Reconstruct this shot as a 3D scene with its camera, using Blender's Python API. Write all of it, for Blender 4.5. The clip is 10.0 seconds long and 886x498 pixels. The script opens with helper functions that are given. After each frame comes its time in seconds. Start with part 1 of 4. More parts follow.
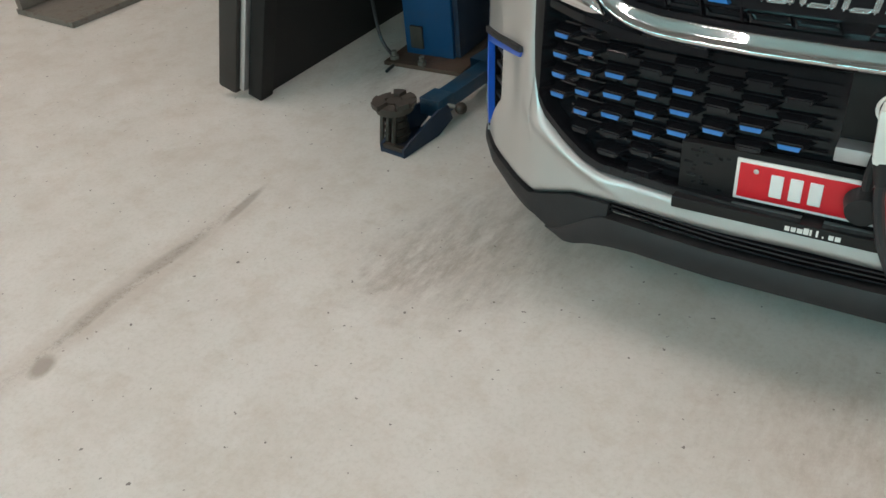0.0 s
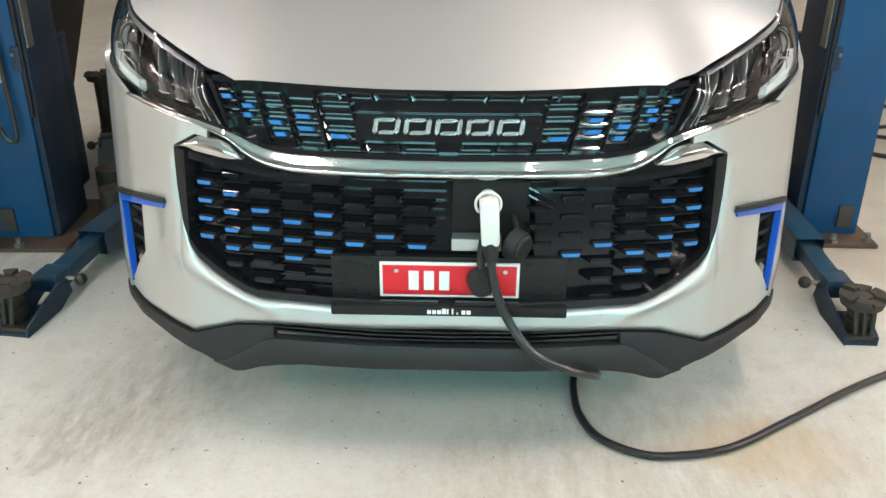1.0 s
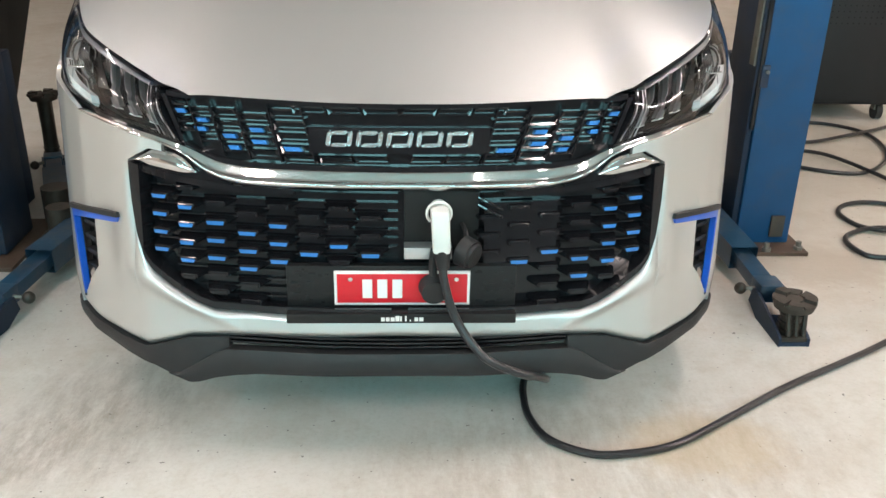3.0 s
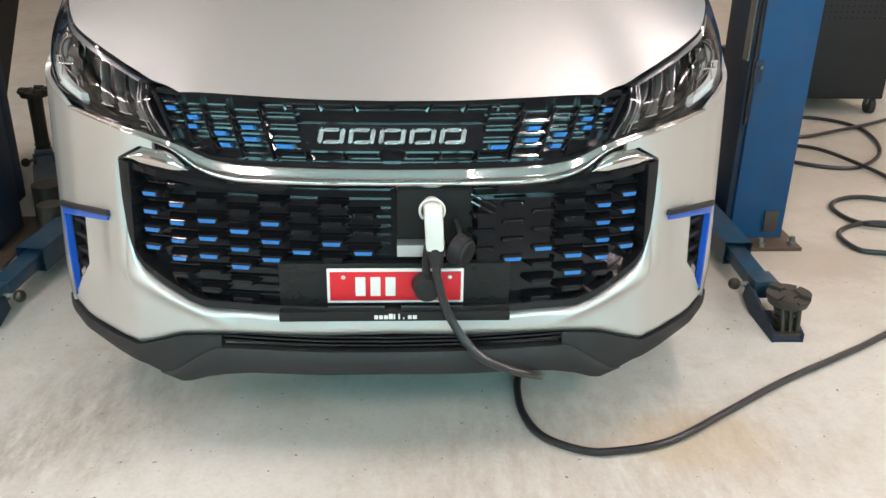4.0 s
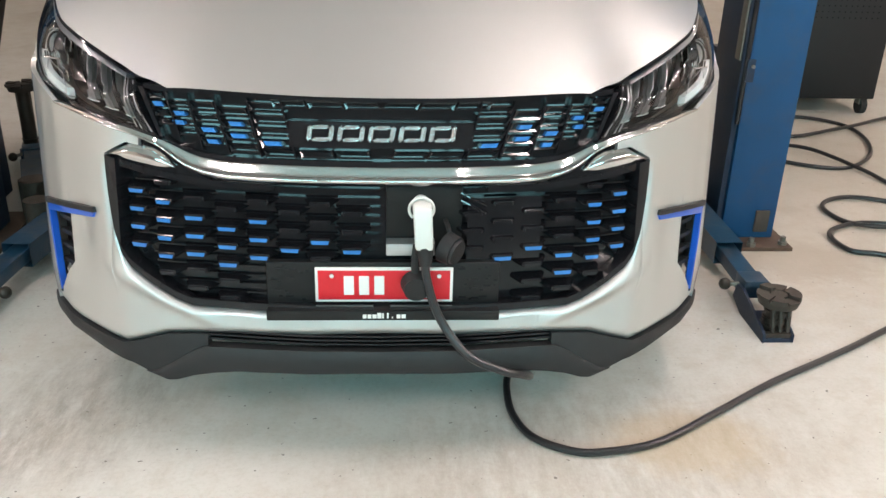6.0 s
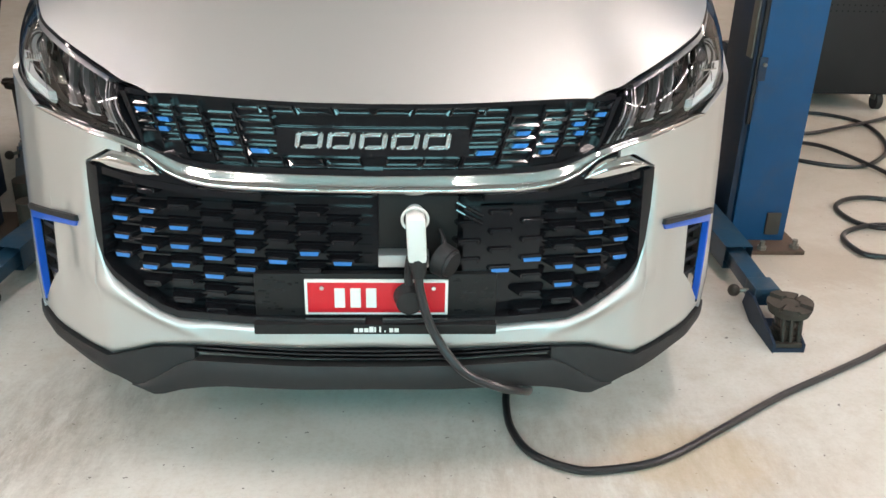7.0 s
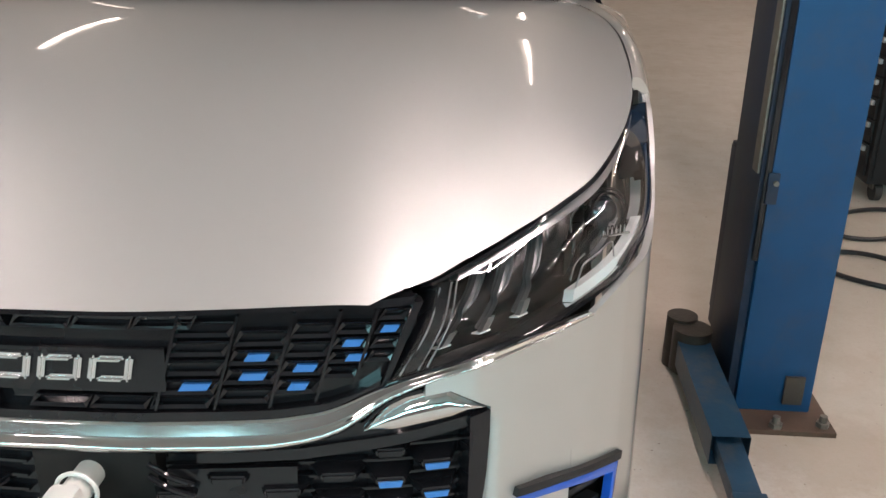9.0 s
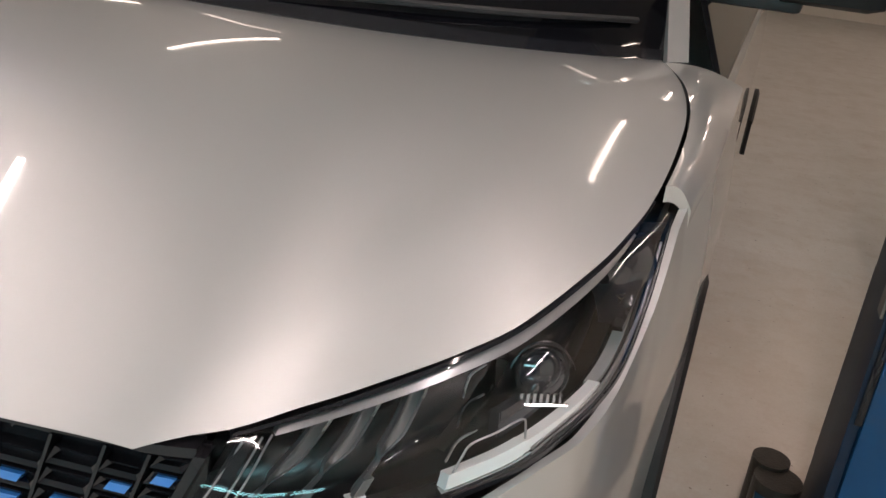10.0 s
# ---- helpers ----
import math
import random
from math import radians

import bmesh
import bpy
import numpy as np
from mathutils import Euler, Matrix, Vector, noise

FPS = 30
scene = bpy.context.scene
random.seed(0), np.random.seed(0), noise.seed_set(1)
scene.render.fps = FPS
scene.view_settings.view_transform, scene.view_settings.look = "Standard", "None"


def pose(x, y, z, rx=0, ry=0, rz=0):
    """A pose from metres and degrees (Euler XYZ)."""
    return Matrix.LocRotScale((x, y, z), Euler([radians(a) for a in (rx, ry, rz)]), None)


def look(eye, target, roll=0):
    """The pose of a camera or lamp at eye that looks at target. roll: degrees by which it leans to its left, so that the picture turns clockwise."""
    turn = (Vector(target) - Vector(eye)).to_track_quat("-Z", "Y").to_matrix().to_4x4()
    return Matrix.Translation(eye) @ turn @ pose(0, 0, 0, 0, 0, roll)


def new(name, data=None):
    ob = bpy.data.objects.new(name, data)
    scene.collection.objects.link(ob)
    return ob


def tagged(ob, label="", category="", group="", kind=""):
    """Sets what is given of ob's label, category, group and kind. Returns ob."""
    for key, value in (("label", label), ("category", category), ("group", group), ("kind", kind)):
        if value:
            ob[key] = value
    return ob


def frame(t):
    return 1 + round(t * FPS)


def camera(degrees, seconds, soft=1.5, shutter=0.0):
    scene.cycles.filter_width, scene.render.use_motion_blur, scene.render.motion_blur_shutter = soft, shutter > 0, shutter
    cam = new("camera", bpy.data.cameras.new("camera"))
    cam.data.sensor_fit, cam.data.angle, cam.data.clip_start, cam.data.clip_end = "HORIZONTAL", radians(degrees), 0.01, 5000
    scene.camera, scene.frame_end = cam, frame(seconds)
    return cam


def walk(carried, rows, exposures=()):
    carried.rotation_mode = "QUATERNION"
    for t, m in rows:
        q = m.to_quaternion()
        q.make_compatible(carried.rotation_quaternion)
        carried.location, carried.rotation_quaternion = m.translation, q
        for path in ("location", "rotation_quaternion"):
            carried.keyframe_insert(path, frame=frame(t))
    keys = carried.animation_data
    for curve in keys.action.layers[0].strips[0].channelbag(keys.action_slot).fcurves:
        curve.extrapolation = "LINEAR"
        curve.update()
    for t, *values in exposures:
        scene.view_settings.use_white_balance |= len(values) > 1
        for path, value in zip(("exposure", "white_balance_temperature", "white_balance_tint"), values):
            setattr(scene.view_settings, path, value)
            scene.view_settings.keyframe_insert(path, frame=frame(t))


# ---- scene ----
cam = camera(54.6, 10.0)
PATH = [
    (0, (0.159, -1.524, 1.365), (-0.754, -0.174, 0.205), -5.3),
    (0.5, (0.068, -1.649, 1.367), (-0.399, 0.02, 0.368), -3.0),
    (1, (0.029, -1.801, 1.362), (-0.01, 0.014, 0.522), 0.4),
    (1.5, (0.029, -1.853, 1.365), (0.047, -0.011, 0.588), 1.0),
    (2, (0.022, -1.865, 1.362), (0.078, -0.021, 0.588), 1.4),
    (2.5, (0.013, -1.872, 1.36), (0.092, -0.033, 0.576), 1.3),
    (4, (0.016, -1.86, 1.361), (0.117, -0.031, 0.558), 1.1),
    (4.5, (0.015, -1.849, 1.361), (0.138, -0.024, 0.553), 1.4),
    (5, (0.019, -1.844, 1.362), (0.144, -0.019, 0.554), 1.4),
    (5.5, (0.021, -1.847, 1.36), (0.144, -0.019, 0.557), 1.6),
    (7, (0.065, -1.75, 1.372), (0.159, 0.067, 0.54), 1.5),
    (7.5, (0.153, -1.622, 1.385), (0.066, 0.239, 0.66), -0.8),
    (8, (0.256, -1.452, 1.391), (0.167, 0.408, 0.661), -0.55),
    (8.5, (0.408, -1.168, 1.391), (0.327, 0.691, 0.660), -0.4),
    (9, (0.654, -0.917, 1.39), (0.522, 0.933, 0.64), 0.7),
    (9.2, (0.745, -0.845, 1.398), (0.432, 0.99, 0.686), 2.2),
    (9.5, (0.852, -0.712, 1.43), (0.338, 1.06, 0.658), 5.8),
    (9.8, (0.931, -0.565, 1.425), (0.365, 1.198, 0.668), 6.2),
    (10, (0.983, -0.478, 1.447), (0.395, 1.269, 0.672), 6.6),
]
LIGHT = [(0, -.70, 6500, 12), (.5, -.32, 6450, 9), (1, .04, 6400, 8), (2.5, 0, 6450, 11), (5.5, 0, 6500, 14), (7, 0, 6450, 13), (7.5, -.06, 6400, 13), (8.5, -.24, 6400, 16), (9, -.32, 6550, 17), (9.5, -.50, 6600, 18), (10, -.56, 6600, 18)]
walk(cam, [(t, look(e, g, r)) for t, e, g, r in PATH], LIGHT)

# ---- world and light ----
world = bpy.data.worlds.new("world")
scene.world = world
world.use_nodes = True
world.node_tree.nodes["Background"].inputs[0].default_value = (0.6, 0.8, 0.9, 1)
world.node_tree.nodes["Background"].inputs[1].default_value = 0.05


# ---- materials ----
def mat(name, colour, rough=0.5, metal=0.0, vary=0.0, scale=8.0, bump=0.0, bump_scale=60.0, coat=0.0, rvary=0.0, dirt=None, dirt_amount=0.0, dirt_scale=5.0):
    m = bpy.data.materials.new(name)
    m.use_nodes = True
    nt = m.node_tree
    b = nt.nodes["Principled BSDF"]
    b.inputs["Base Color"].default_value = (*colour, 1)
    b.inputs["Roughness"].default_value = rough
    b.inputs["Metallic"].default_value = metal
    b.inputs["Coat Weight"].default_value = coat
    b.inputs["Coat Roughness"].default_value = 0.03
    if vary or bump or rvary or dirt:
        tc = nt.nodes.new("ShaderNodeTexCoord")
        n1 = nt.nodes.new("ShaderNodeTexNoise")
        n1.inputs["Scale"].default_value = scale
        n1.inputs["Detail"].default_value = 6
        nt.links.new(tc.outputs["Object"], n1.inputs["Vector"])
        hue = nt.nodes.new("ShaderNodeMix")
        hue.data_type = "RGBA"
        hue.inputs[6].default_value = (*[c * (1 - vary) for c in colour], 1)
        hue.inputs[7].default_value = (*[min(1, c * (1 + vary)) for c in colour], 1)
        nt.links.new(n1.outputs["Fac"], hue.inputs[0])
        last = hue.outputs[2]
        if dirt:
            n3 = nt.nodes.new("ShaderNodeTexNoise")
            n3.inputs["Scale"].default_value = dirt_scale
            n3.inputs["Detail"].default_value = 8
            n3.inputs["Roughness"].default_value = 0.7
            nt.links.new(tc.outputs["Object"], n3.inputs["Vector"])
            ramp = nt.nodes.new("ShaderNodeMapRange")
            ramp.inputs[1].default_value = 0.5
            ramp.inputs[2].default_value = 0.72
            ramp.inputs[4].default_value = dirt_amount
            nt.links.new(n3.outputs["Fac"], ramp.inputs[0])
            dm = nt.nodes.new("ShaderNodeMix")
            dm.data_type = "RGBA"
            dm.inputs[7].default_value = (*dirt, 1)
            nt.links.new(last, dm.inputs[6])
            nt.links.new(ramp.outputs[0], dm.inputs[0])
            last = dm.outputs[2]
        nt.links.new(last, b.inputs["Base Color"])
        if rvary:
            rr = nt.nodes.new("ShaderNodeMapRange")
            rr.inputs[3].default_value = max(0.02, rough - rvary)
            rr.inputs[4].default_value = min(1, rough + rvary)
            nt.links.new(n1.outputs["Fac"], rr.inputs[0])
            nt.links.new(rr.outputs[0], b.inputs["Roughness"])
        if bump:
            n2 = nt.nodes.new("ShaderNodeTexNoise")
            n2.inputs["Scale"].default_value = bump_scale
            n2.inputs["Detail"].default_value = 4
            nt.links.new(tc.outputs["Object"], n2.inputs["Vector"])
            bp = nt.nodes.new("ShaderNodeBump")
            bp.inputs["Strength"].default_value = bump
            bp.inputs["Distance"].default_value = 0.002
            nt.links.new(n2.outputs["Fac"], bp.inputs["Height"])
            nt.links.new(bp.outputs["Normal"], b.inputs["Normal"])
    return m


def emitter(name, colour, strength):
    m = bpy.data.materials.new(name)
    m.use_nodes = True
    nt = m.node_tree
    nt.nodes.clear()
    e = nt.nodes.new("ShaderNodeEmission")
    e.inputs[0].default_value = (*colour, 1)
    e.inputs[1].default_value = strength
    o = nt.nodes.new("ShaderNodeOutputMaterial")
    nt.links.new(e.outputs[0], o.inputs[0])
    return m


def clear_cover(name):
    m = bpy.data.materials.new(name)
    m.use_nodes = True
    nt = m.node_tree
    nt.nodes.clear()
    t = nt.nodes.new("ShaderNodeBsdfTransparent")
    t.inputs[0].default_value = (0.93, 0.95, 0.96, 1)
    g = nt.nodes.new("ShaderNodeBsdfGlossy")
    g.inputs["Roughness"].default_value = 0.02
    f = nt.nodes.new("ShaderNodeFresnel")
    f.inputs[0].default_value = 1.5
    x = nt.nodes.new("ShaderNodeMixShader")
    o = nt.nodes.new("ShaderNodeOutputMaterial")
    nt.links.new(f.outputs[0], x.inputs[0])
    nt.links.new(t.outputs[0], x.inputs[1])
    nt.links.new(g.outputs[0], x.inputs[2])
    nt.links.new(x.outputs[0], o.inputs[0])
    return m


M_PAINT = mat("silver_paint", (0.546, 0.560, 0.553), 0.49, 0.90, vary=0.015, scale=900, coat=1.0)
M_BLACK = mat("black_gloss_plastic", (0.010, 0.010, 0.012), 0.07, vary=0.1, scale=20)
M_BLACK.node_tree.nodes["Principled BSDF"].inputs["Specular IOR Level"].default_value = 0.36
M_DULL = mat("black_textured_plastic", (0.017, 0.017, 0.018), 0.5, vary=0.25, scale=40, bump=0.25, bump_scale=500)
M_CHROME = mat("chrome", (0.66, 0.66, 0.66), 0.06, 1.0, vary=0.02, scale=10)
M_BADGE = mat("bright_badge_chrome", (0.74, 0.74, 0.75), 0.24, 1.0, vary=0.03, scale=30)
M_BLUE = mat("blue_accent", (0.008, 0.085, 0.46), 0.3, vary=0.08, scale=30, coat=0.5)
M_SKYBLUE = mat("light_blue_accent", (0.025, 0.16, 0.46), 0.25, vary=0.08, scale=30, coat=0.5)
M_POST = mat("blue_lift_paint", (0.005, 0.052, 0.135), 0.42, vary=0.22, scale=6, bump=0.15, bump_scale=40, dirt=(0.045, 0.048, 0.050), dirt_amount=0.4, dirt_scale=7)
M_RAIL = mat("greasy_dark_blue_steel", (0.010, 0.022, 0.045), 0.5, vary=0.3, scale=14, bump=0.2, dirt=(0.05, 0.045, 0.04), dirt_amount=0.7)
M_STEEL = mat("worn_grey_steel", (0.20, 0.19, 0.17), 0.5, 0.7, vary=0.3, scale=20, bump=0.3, dirt=(0.10, 0.06, 0.035), dirt_amount=0.8, dirt_scale=20)
M_RUBBER = mat("dirty_brown_rubber", (0.040, 0.031, 0.024), 0.8, vary=0.35, scale=25, bump=0.6, bump_scale=120)
M_CABLE = mat("black_cable_rubber", (0.016, 0.016, 0.018), 0.30, vary=0.2, scale=30, bump=0.1)
M_WHITE = mat("white_plastic", (0.70, 0.70, 0.67), 0.35, vary=0.03, scale=15)
M_RED = mat("red_plate", (0.62, 0.012, 0.022), 0.4, vary=0.05, scale=20)
M_PLATEW = mat("white_plate_rim", (0.78, 0.77, 0.75), 0.4, vary=0.04, scale=25)
M_TRIM = mat("black_board", (0.0065, 0.006, 0.006), 0.6, vary=0.35, scale=5, bump=0.2)
M_BROWN = mat("brown_black_foam", (0.026, 0.021, 0.018), 0.8, vary=0.3, scale=9, bump=0.4)
M_ALU = mat("aluminium", (0.55, 0.56, 0.57), 0.4, 0.9, vary=0.12, scale=14)
M_CARBON = mat("dark_grey_powder_coat", (0.012, 0.0125, 0.014), 0.55, vary=0.15, scale=8, bump=0.1)
M_WALL = mat("warm_white_wall", (0.60, 0.53, 0.46), 0.8, vary=0.06, scale=2, bump=0.1)
M_CEIL = mat("ceiling_panels", (0.33, 0.32, 0.305), 0.85, vary=0.05, scale=2)
# For the front wall, out of view; kept dark so gloss black reflects less.
M_DARK_WALL = mat("darkened_grey_wall", (0.22, 0.22, 0.215), 0.7, vary=0.06, scale=2, bump=0.1)
M_COVER = clear_cover("clear_lamp_cover")
M_GLASS = mat("dark_windscreen_glass", (0.003, 0.003, 0.004), 0.08, vary=0.1, scale=3)
M_GLASS.node_tree.nodes["Principled BSDF"].inputs["Specular IOR Level"].default_value = 0.25
M_GREASE = mat("greasy_dark_steel", (0.035, 0.028, 0.022), 0.45, 0.3, vary=0.5, scale=40, bump=0.6, bump_scale=150)
M_LAMPIN = mat("lamp_black_lining", (0.005, 0.005, 0.006), 0.25, vary=0.2, scale=20)
M_SATIN = mat("satin_lamp_bezel", (0.42, 0.42, 0.43), 0.3, 0.9, vary=0.1, scale=60)
M_LENS = mat("projector_lens", (0.012, 0.014, 0.02), 0.04, 0.0, vary=0.1, scale=9, coat=1.0)
M_GUIDE = mat("clear_light_guide", (0.42, 0.41, 0.40), 0.18, vary=0.1, scale=25, coat=0.8)
M_FIN = mat("grey_reflector_fin", (0.19, 0.19, 0.19), 0.28, 0.5, vary=0.1, scale=30)
M_DRL = mat("frosted_light_guide", (0.85, 0.85, 0.83), 0.3, vary=0.04, scale=15, coat=0.5)
M_HOLDER = mat("black_holder_plastic", (0.009, 0.009, 0.0095), 0.45, vary=0.2, scale=40)
for _m in (M_HOLDER, M_DULL, M_TRIM, M_CARBON, M_POST, M_RAIL):
    _m.node_tree.nodes["Principled BSDF"].inputs["Specular IOR Level"].default_value = 0.3
M_PLATEBASE = mat("rusty_brown_plate", (0.085, 0.052, 0.036), 0.6, 0.3, vary=0.4, scale=18, bump=0.4, dirt=(0.03, 0.022, 0.018), dirt_amount=0.8, dirt_scale=9)
M_ARM = mat("greasy_blue_arm_paint", (0.009, 0.042, 0.080), 0.4, vary=0.35, scale=9, bump=0.25, bump_scale=60, dirt=(0.075, 0.070, 0.062), dirt_amount=0.75, dirt_scale=11)
M_TYRE = mat("tyre_rubber", (0.022, 0.022, 0.022), 0.75, vary=0.2, scale=30, bump=0.4)
M_TUBE = emitter("lamp_tube", (1.0, 0.85, 0.80), 220.0)
M_TUBE_WEAK = emitter("weak_lamp_tube", (1.0, 0.85, 0.80), 135.0)
# Strength for the added right rear row, which brightens the floor there.
M_TUBE_FILL = emitter("fill_lamp_tube", (1.0, 0.83, 0.70), 120.0)
M_TUBE_DIM = emitter("dim_lamp_tube", (1.0, 0.83, 0.70), 20.0)
M_DAY = emitter("daylight_pane", (0.40, 0.93, 0.98), 23.0)


def floor_material():
    m = mat("epoxy_floor", (0.56, 0.535, 0.49), 0.38)
    nt = m.node_tree
    b = nt.nodes["Principled BSDF"]
    N = nt.nodes.new
    L = nt.links.new
    tc = N("ShaderNodeTexCoord")

    def noisy(scale, detail=6, rough=0.6, stretch=None, turn=0.0):
        n = N("ShaderNodeTexNoise")
        n.inputs["Scale"].default_value = scale
        n.inputs["Detail"].default_value = detail
        n.inputs["Roughness"].default_value = rough
        if stretch:
            mp = N("ShaderNodeMapping")
            mp.inputs["Scale"].default_value = stretch
            mp.inputs["Rotation"].default_value = (0, 0, turn)
            L(tc.outputs["Object"], mp.inputs["Vector"])
            L(mp.outputs[0], n.inputs["Vector"])
        else:
            L(tc.outputs["Object"], n.inputs["Vector"])
        return n.outputs["Fac"]

    def span(fac, lo, hi, top):
        r = N("ShaderNodeMapRange")
        r.inputs[1].default_value = lo
        r.inputs[2].default_value = hi
        r.inputs[4].default_value = top
        L(fac, r.inputs[0])
        return r.outputs[0]

    def mixed(a, colour, fac):
        x = N("ShaderNodeMix")
        x.data_type = "RGBA"
        x.inputs[7].default_value = (*colour, 1)
        L(a, x.inputs[6])
        L(fac, x.inputs[0])
        return x.outputs[2]

    def near(cx, cy, radius, sx=1.0, sy=1.0, turn=0.0, wobble=0.25):
        """1 at a spot on the floor, falling to 0 at its ragged rim."""
        mp = N("ShaderNodeMapping")
        mp.vector_type = "TEXTURE"
        mp.inputs["Location"].default_value = (cx, cy, 0)
        mp.inputs["Rotation"].default_value = (0, 0, turn)
        mp.inputs["Scale"].default_value = (sx * radius, sy * radius, 1)
        L(tc.outputs["Object"], mp.inputs["Vector"])
        ln = N("ShaderNodeVectorMath")
        ln.operation = "LENGTH"
        L(mp.outputs[0], ln.inputs[0])
        nz = noisy(14, 5, 0.7)
        ad = N("ShaderNodeMath")
        ad.operation = "MULTIPLY_ADD"
        ad.inputs[1].default_value = wobble * 4
        L(nz, ad.inputs[0])
        L(ln.outputs["Value"], ad.inputs[2])
        r = N("ShaderNodeMapRange")
        r.inputs[1].default_value = 0.55 + wobble * 2
        r.inputs[2].default_value = 1.0 + wobble * 2
        r.inputs[3].default_value = 1.0
        r.inputs[4].default_value = 0.0
        L(ad.outputs[0], r.inputs[0])
        return r.outputs[0]

    def times(a, b2):
        x = N("ShaderNodeMath")
        x.operation = "MULTIPLY"
        L(a, x.inputs[0])
        if isinstance(b2, float):
            x.inputs[1].default_value = b2
        else:
            L(b2, x.inputs[1])
        return x.outputs[0]

    base = N("ShaderNodeRGB")
    base.outputs[0].default_value = (0.575, 0.555, 0.515, 1)
    c = mixed(base.outputs[0], (0.50, 0.475, 0.43), span(noisy(1.3), 0.4, 0.7, 0.8))
    c = mixed(c, (0.66, 0.65, 0.62), span(noisy(5.0, 8, 0.7), 0.40, 0.80, 0.6))
    c = mixed(c, (0.36, 0.30, 0.23), span(noisy(3.1, 9, 0.72), 0.50, 0.82, 0.6))
    c = mixed(c, (0.40, 0.33, 0.25), span(noisy(9.0, 9, 0.78), 0.50, 0.78, 0.55))
    c = mixed(c, (0.40, 0.37, 0.33), span(noisy(75, 5, 0.75), 0.48, 0.75, 0.45))
    c = mixed(c, (0.14, 0.115, 0.09), span(noisy(13, 7, 0.8), 0.69, 0.76, 0.55))
    c = mixed(c, (0.06, 0.05, 0.045), span(noisy(46, 2, 0.5), 0.715, 0.745, 0.8))
    # tyre smears beside the bumper corners, old leaks and a repaired crack
    streak = noisy(22, 8, 0.75, (1.0, 0.3, 1), -0.5)
    smear = span(streak, 0.36, 0.80, 0.75)
    c = mixed(c, (0.21, 0.18, 0.15), times(near(-0.82, 0.12, 0.34, 1.0, 1.3, -0.5), smear))
    c = mixed(c, (0.30, 0.25, 0.20), times(near(0.55, -0.10, 0.55, 1.5, 0.7, 0.2), smear))
    c = mixed(c, (0.42, 0.31, 0.17), times(near(0.80, -0.02, 0.26, 1.0, 0.7), 0.45))
    c = mixed(c, (0.24, 0.20, 0.165), times(near(-1.52, 1.05, 0.42, 1.2, 0.8), smear))
    c = mixed(c, (0.28, 0.235, 0.19), times(near(1.60, 1.12, 0.30, 1.2, 0.8), 0.5))
    c = mixed(c, (0.20, 0.165, 0.135), times(near(-1.59, 0.0, 0.13, 0.16, 1.0, 0.12, 0.10), 0.6))
    c = mixed(c, (0.22, 0.185, 0.15), times(near(-1.60, -0.30, 0.16, 0.20, 1.0, -0.1, 0.16), 0.5))
    c = mixed(c, (0.24, 0.20, 0.165), times(near(-1.60, -0.56, 0.16, 0.18, 1.0, 0.1, 0.16), 0.45))
    c = mixed(c, (0.20, 0.16, 0.12), times(near(-1.55, -0.77, 0.05, 0.7, 1.0, 0.4, 0.12), 0.7))
    c = mixed(c, (0.34, 0.29, 0.24), times(near(-1.59, -0.45, 0.62, 0.13, 1.0, 0.0, 0.2), 0.35))
    c = mixed(c, (0.26, 0.215, 0.175), times(near(-0.90, 0.04, 0.24, 0.5, 1.2, -0.55, 0.22), smear))
    # Broad warm brown tone at the back right, then fine marks along the crack.
    c = mixed(c, (0.46, 0.365, 0.27), times(near(2.1, 2.0, 1.9, 1.0, 1.0, 0.0, 0.2), 0.40))
    fine = noisy(60, 6, 0.8)
    c = mixed(c, (0.13, 0.10, 0.075), times(near(-1.595, -0.42, 0.62, 0.035, 1.0, 0.02, 0.14), span(fine, 0.46, 0.70, 0.6)))
    L(c, b.inputs["Base Color"])
    L(span(noisy(7.0, 6), -0.9, 1.0, 0.62), b.inputs["Roughness"])
    bp = N("ShaderNodeBump")
    bp.inputs["Strength"].default_value = 0.15
    bp.inputs["Distance"].default_value = 0.002
    L(noisy(90, 4), bp.inputs["Height"])
    L(bp.outputs[0], b.inputs["Normal"])
    return m


M_FLOOR = floor_material()


# ---- building kit ----
def mesh_from(name, bm, material, smooth=True, angle=35):
    bmesh.ops.recalc_face_normals(bm, faces=bm.faces)
    if smooth:
        for f in bm.faces:
            f.smooth = True
        for e in bm.edges:
            if len(e.link_faces) == 2 and e.calc_face_angle(0) > radians(angle):
                e.smooth = False
    me = bpy.data.meshes.new(name)
    bm.to_mesh(me)
    bm.free()
    me.materials.append(material)
    return me


def part(name, bm, material, parent=None, label="", smooth=True, angle=35):
    ob = new(name, mesh_from(name, bm, material, smooth, angle))
    if parent:
        ob.parent = parent
    if label:
        ob["label"] = label
    return ob


def thing(name, label, category, group="", kind=""):
    return tagged(new(name), label, category, group, kind)


def add_box(bm, x0, x1, y0, y1, z0, z1, bevel=0.0, m=None):
    r = bmesh.ops.create_cube(bm, size=1)
    vs = r["verts"]
    for v in vs:
        v.co = Vector((x0 + (v.co.x + .5) * (x1 - x0), y0 + (v.co.y + .5) * (y1 - y0), z0 + (v.co.z + .5) * (z1 - z0)))
    if m:
        for v in vs:
            v.co = m @ v.co
    if bevel:
        es = {e for v in vs for e in v.link_edges}
        bmesh.ops.bevel(bm, geom=list(es), offset=bevel, segments=2, affect="EDGES", profile=0.6)
    return bm


def box(x0, x1, y0, y1, z0, z1, bevel=0.0, m=None):
    return add_box(bmesh.new(), x0, x1, y0, y1, z0, z1, bevel, m)


